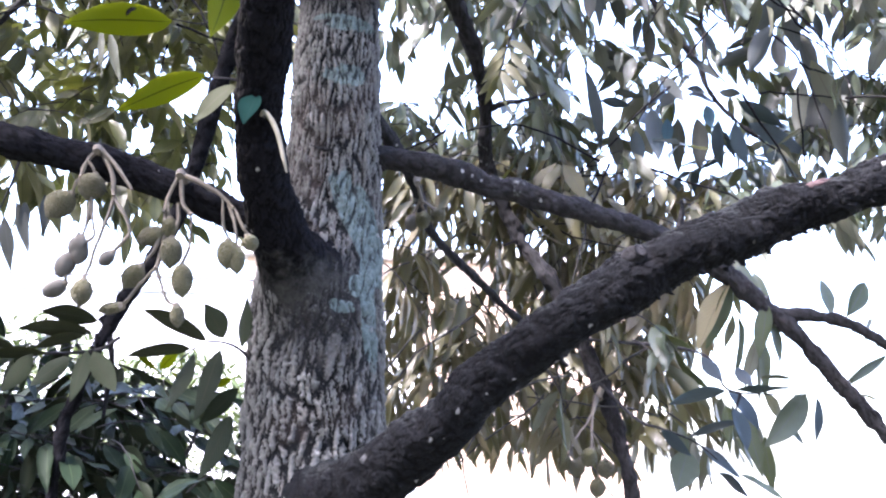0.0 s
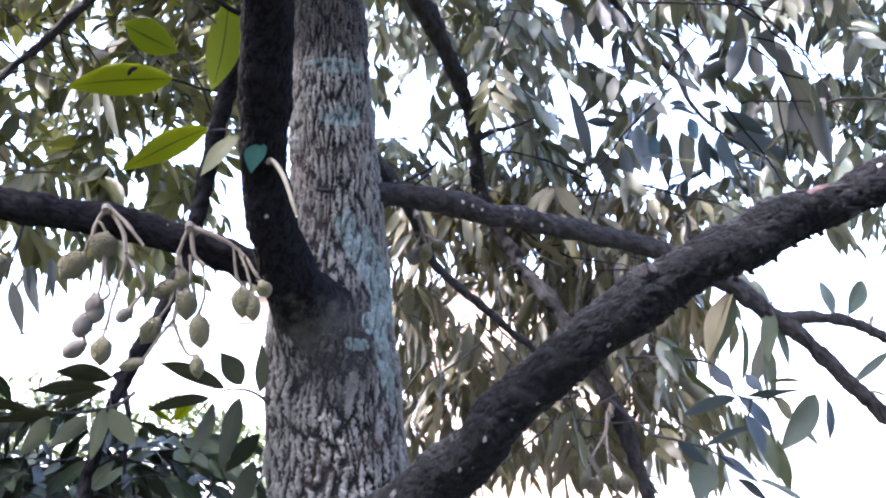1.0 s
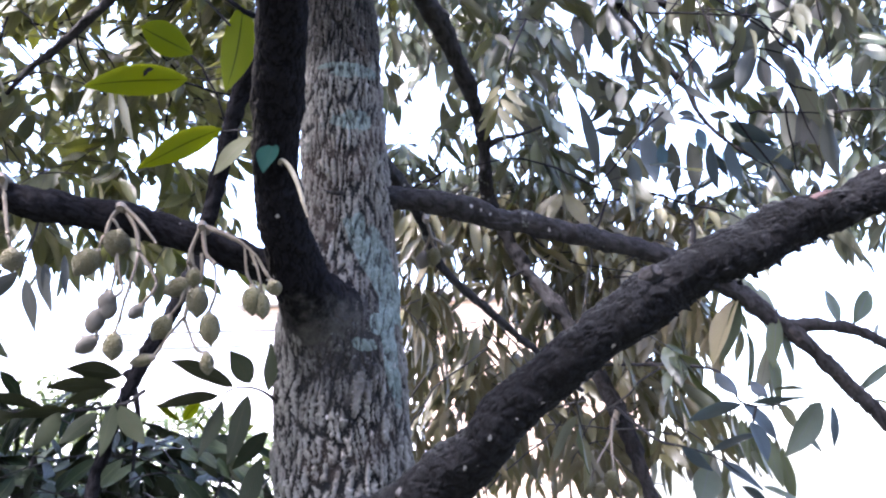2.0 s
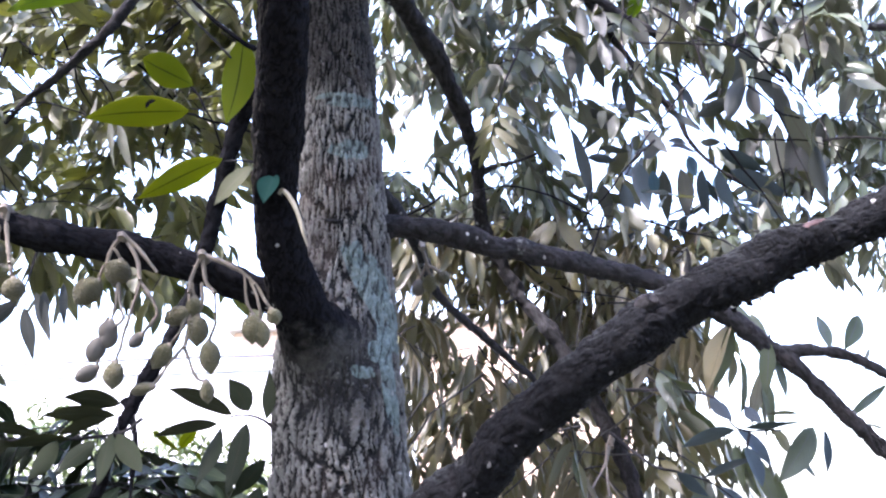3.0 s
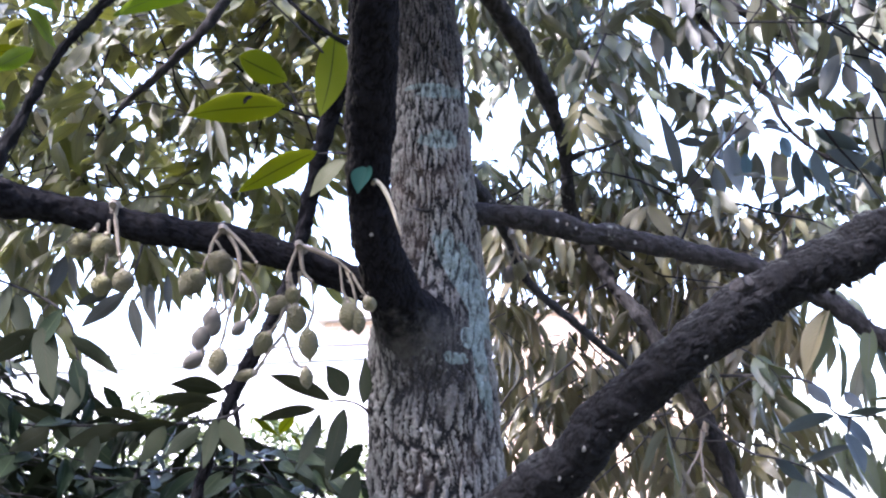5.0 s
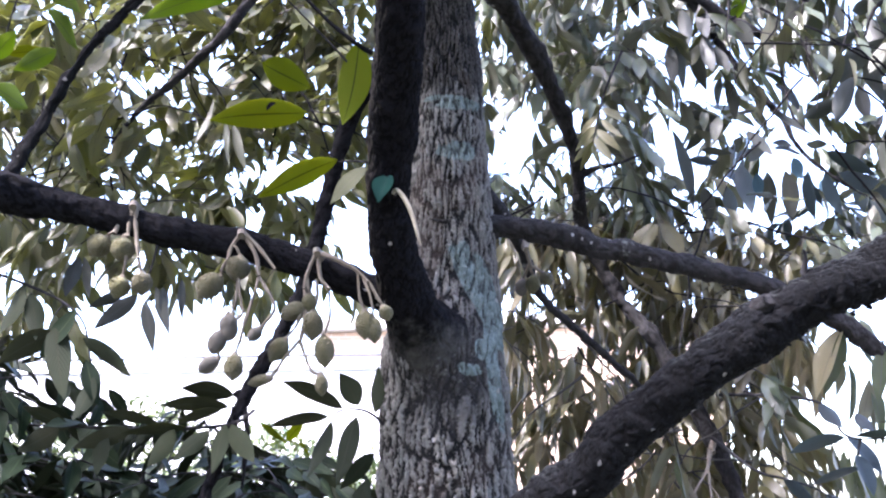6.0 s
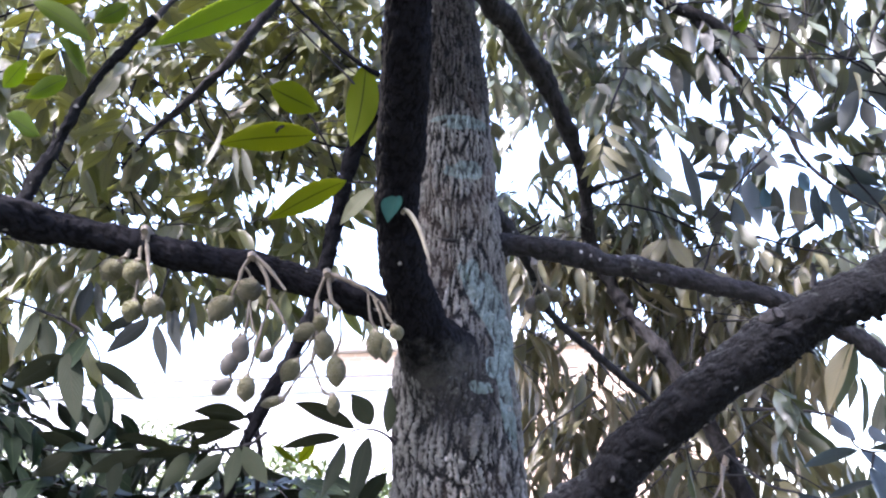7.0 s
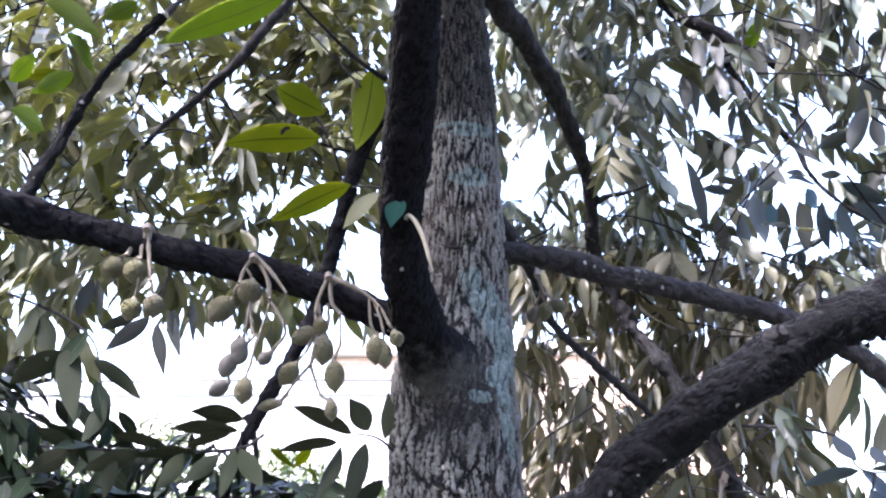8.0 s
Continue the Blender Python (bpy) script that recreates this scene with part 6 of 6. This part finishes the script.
for _ in range(700):
    d = rng.uniform(2.1, 3.3)
    foot = EYE + Vector((rng.uniform(-0.76, -0.20) * d, d, rng.uniform(-0.12, 0.24) * d))
    lean = foot.x / d
    top = 0.085 + 0.035 * math.sin(lean * 31) + 0.025 * math.sin(lean * 67 + 1) + 0.13 * math.exp(-((lean + 0.68) / 0.10) ** 2)
    if (foot.z - 1.6) / d > top:
        continue
    turn = rng.uniform(0, 2 * math.pi)
    spray(foot, (math.cos(turn), 0.7 * math.sin(turn), rng.uniform(-0.1, 0.5)), rng.uniform(0.2, 0.35), rng.randint(5, 8), 0.120, 0.6, shrub_lines, shrub_leaves, 0.4, in_opening)
for _ in range(60):
    foot = Vector((rng.uniform(-2.2, -0.4), rng.uniform(2.2, 3.4), rng.uniform(0.5, 1.35)))
    turn = rng.uniform(0, 2 * math.pi)
    spray(foot, (math.cos(turn), math.sin(turn), rng.uniform(0, 0.5)), 0.35, 9, 0.12, 0.5, shrub_lines, shrub_leaves, 0.4)
near = sorted(shrub_leaves, key=lambda x: x[0].translation.y)[:220]
near_ids = set(id(x) for x in near)
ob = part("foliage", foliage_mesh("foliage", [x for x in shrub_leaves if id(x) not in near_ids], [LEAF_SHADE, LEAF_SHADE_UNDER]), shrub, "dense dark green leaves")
ob.matrix_parent_inverse = shrub_inverse
tagged(ob, kind="stuff")
ob = part("twig_tangle", twigs_mesh("twig_tangle", shrub_lines, BARK_TWIG), shrub)
ob.matrix_parent_inverse = shrub_inverse
tagged(ob, kind="stuff")
for x, y, lean, high in ((-1.3, 2.5, 0.25, 1.75), (-1.05, 2.45, -0.1, 1.7), (-0.85, 2.5, 0.3, 1.72), (-1.6, 2.8, -0.2, 1.85), (-0.6, 2.6, -0.12, 1.6)):
    ob = part("stem", tube("stem", [(x, y, -0.02, 0.016), (x + lean * 0.3, y, high * 0.4, 0.012), (x + lean * 0.6, y + 0.05, high * 0.8, 0.008), (x + lean, y, high, 0.003)], BARK_TWIG, ring=14, step=0.02, lump=0.002, seed=x), shrub)
    ob.matrix_parent_inverse = shrub_inverse
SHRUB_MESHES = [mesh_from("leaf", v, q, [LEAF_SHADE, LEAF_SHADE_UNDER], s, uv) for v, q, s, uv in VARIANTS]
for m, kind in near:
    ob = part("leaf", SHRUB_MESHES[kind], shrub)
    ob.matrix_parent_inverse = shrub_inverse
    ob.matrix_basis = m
for foot, tip, width in (((-0.699, 2.350, 1.857), (-0.620, 2.330, 1.811), 0.030),
                         ((-0.627, 2.350, 1.814), (-0.582, 2.330, 1.859), 0.030),
                         ((-0.501, 2.350, 1.775), (-0.447, 2.330, 1.800), 0.024),
                         ((-0.599, 2.350, 1.807), (-0.558, 2.330, 1.775), 0.024)):
    ob = single_leaf("leaf", foot, tip, (0.1, 0.6, 0.75), width, [LEAF_YOUNG, LEAF_YOUNG], shrub, "fresh yellow-green leaf", rows=8)
    ob.matrix_parent_inverse = shrub_inverse


# ---- unseen ring of trees added behind and beside the path to block light ----
shade_ring = thing("shade_ring", (0.0, -4.5, 0), "unseen ring of dark leaves and trunks, added to block light", "trees")
shade_ring_inverse = Matrix.Translation((0.0, 4.5, 0))
shade_ring_leaves = []
for _ in range(9000):
    a = rng.uniform(radians(150), radians(390))
    r = rng.uniform(4.3, 5.6)
    p = Vector((r * math.cos(a), r * math.sin(a) * 0.95, 6.2 * rng.random() ** 0.85))
    shade_ring_leaves.append((leaf_pose(p, (rng.uniform(-1, 1), rng.uniform(-1, 1), rng.uniform(-1.2, 0.2)), (rng.uniform(-1, 1), rng.uniform(-1, 1), 1), rng.uniform(0.25, 0.45)), rng.randrange(6)))
ob = part("foliage", foliage_mesh("foliage", shade_ring_leaves, [LEAF_SHADE, LEAF_SHADE]), shade_ring)
ob.matrix_parent_inverse = shade_ring_inverse
tagged(ob, kind="stuff")
for k in range(9):
    a = radians(155 + 28 * k)
    x, y = 5.0 * math.cos(a), 4.75 * math.sin(a)
    ob = part("trunk", tube("trunk", [(x, y, -0.05, 0.11), (x + 0.1, y, 1.5, 0.09), (x - 0.05, y + 0.1, 3.2, 0.06), (x, y, 6.2, 0.02)], BARK_TWIG, ring=16, step=0.1, lump=0.01, seed=k), shade_ring)
    ob.matrix_parent_inverse = shade_ring_inverse


# ---- behind: hedge, wall, house, cable ----
hedge = thing("hedge", (-3.0, 7.0, 0), "sunlit yellow-green hedge in front of the white wall", "hedge")
hedge_leaves = []
for _ in range(12000):
    x = rng.uniform(-6.5, -0.55)
    top = 2.43 + 0.07 * math.sin(x * 2.3) + 0.08 * math.sin(x * 6.1) - 0.30 * max(0.0, min(1.0, 2 * (x + 2.7)))
    p = Vector((x, 7.0 + rng.gauss(0, 0.35), top * rng.random() ** 0.3))
    hedge_leaves.append((leaf_pose(p, (rng.uniform(-1, 1), rng.uniform(-1, 1), rng.uniform(-0.8, 0.8)), (rng.uniform(-1, 1), rng.uniform(-1, 1), 1), rng.uniform(0.05, 0.11)), rng.randrange(6)))
ob = part("foliage", foliage_mesh("foliage", hedge_leaves, [LEAF_BUSH, LEAF_BUSH]), hedge)
ob.matrix_parent_inverse = Matrix.Translation((3.0, -7.0, 0))
tagged(ob, kind="stuff")
for k in range(7):
    x = -6.2 + 0.85 * k
    ob = part("stem", tube("stem", [(x, 7.0, -0.03, 0.02), (x + 0.05, 7.02, 0.8, 0.014), (x - 0.06, 7.0, 1.7, 0.006)], BARK_TWIG, ring=10, step=0.05, lump=0.003, seed=k), hedge)
    ob.matrix_parent_inverse = Matrix.Translation((3.0, -7.0, 0))


def box(bm, x0, x1, y0, y1, z0, z1, bevel=0.0):
    made = bmesh.ops.create_cube(bm, size=1.0, matrix=Matrix.Translation(((x0 + x1) / 2, (y0 + y1) / 2, (z0 + z1) / 2)) @ Matrix.Diagonal((x1 - x0, y1 - y0, z1 - z0, 1)))
    if bevel:
        bmesh.ops.bevel(bm, geom=list({e for v in made["verts"] for e in v.link_edges}), offset=bevel, segments=2, affect="EDGES")


wall = thing("garden_wall", (-4.0, 9.0, 0), "white plastered garden wall with a coping", "wall")
for name, zone in (("wall_panel", (-9.0, -0.2, 8.95, 9.13, -0.05, 3.0)), ("coping", (-9.05, -0.15, 8.91, 9.17, 3.0, 3.09))):
    bm = bmesh.new()
    box(bm, *zone, 0.012)
    ob = part(name, from_bm(name, bm, PLASTER, False), wall)
    ob.matrix_parent_inverse = Matrix.Translation((4.0, -9.0, 0))

house = thing("house", (1.0, 16.0, 0), "sunlit brick house with a low pale roof", "house")
for name, zone, mat in (("wall", (-2.98, 2.9, 14.0, 14.22, -0.05, 4.35), BRICK), ("wall", (-2.98, -2.76, 14.224, 19.0, -0.05, 4.35), BRICK), ("wall", (2.68, 2.9, 14.224, 19.0, -0.05, 4.35), BRICK),
                        ("wall", (-2.98, 2.9, 19.004, 19.22, -0.05, 4.35), BRICK), ("roof", (-3.1, 3.05, 13.8, 19.4, 4.354, 4.52), ROOF)):
    bm = bmesh.new()
    box(bm, *zone, 0.015)
    ob = part(name, from_bm(name, bm, mat, False), house)
    ob.matrix_parent_inverse = Matrix.Translation((-1.0, -16.0, 0))

wire = part("wire", tube("wire", [(x, 9.04, 3.165 - 0.006 * (k % 2), 0.015) for k, x in enumerate((-9.0, -7.5, -6.0, -4.5, -3.0, -1.5, -0.25))], CABLE, ring=8, step=0.1), wall, "thin dark wire above the coping")
wire.matrix_parent_inverse = Matrix.Translation((4.0, -9.0, 0))
for x in (-8.95, -6.0, -3.0, -0.3):
    ob = part("wire_holder", tube("wire_holder", [(x, 9.04, 3.07, 0.012), (x, 9.04, 3.12, 0.011), (x, 9.04, 3.18, 0.008)], CABLE, ring=8, step=0.03), wall)
    ob.matrix_parent_inverse = Matrix.Translation((4.0, -9.0, 0))
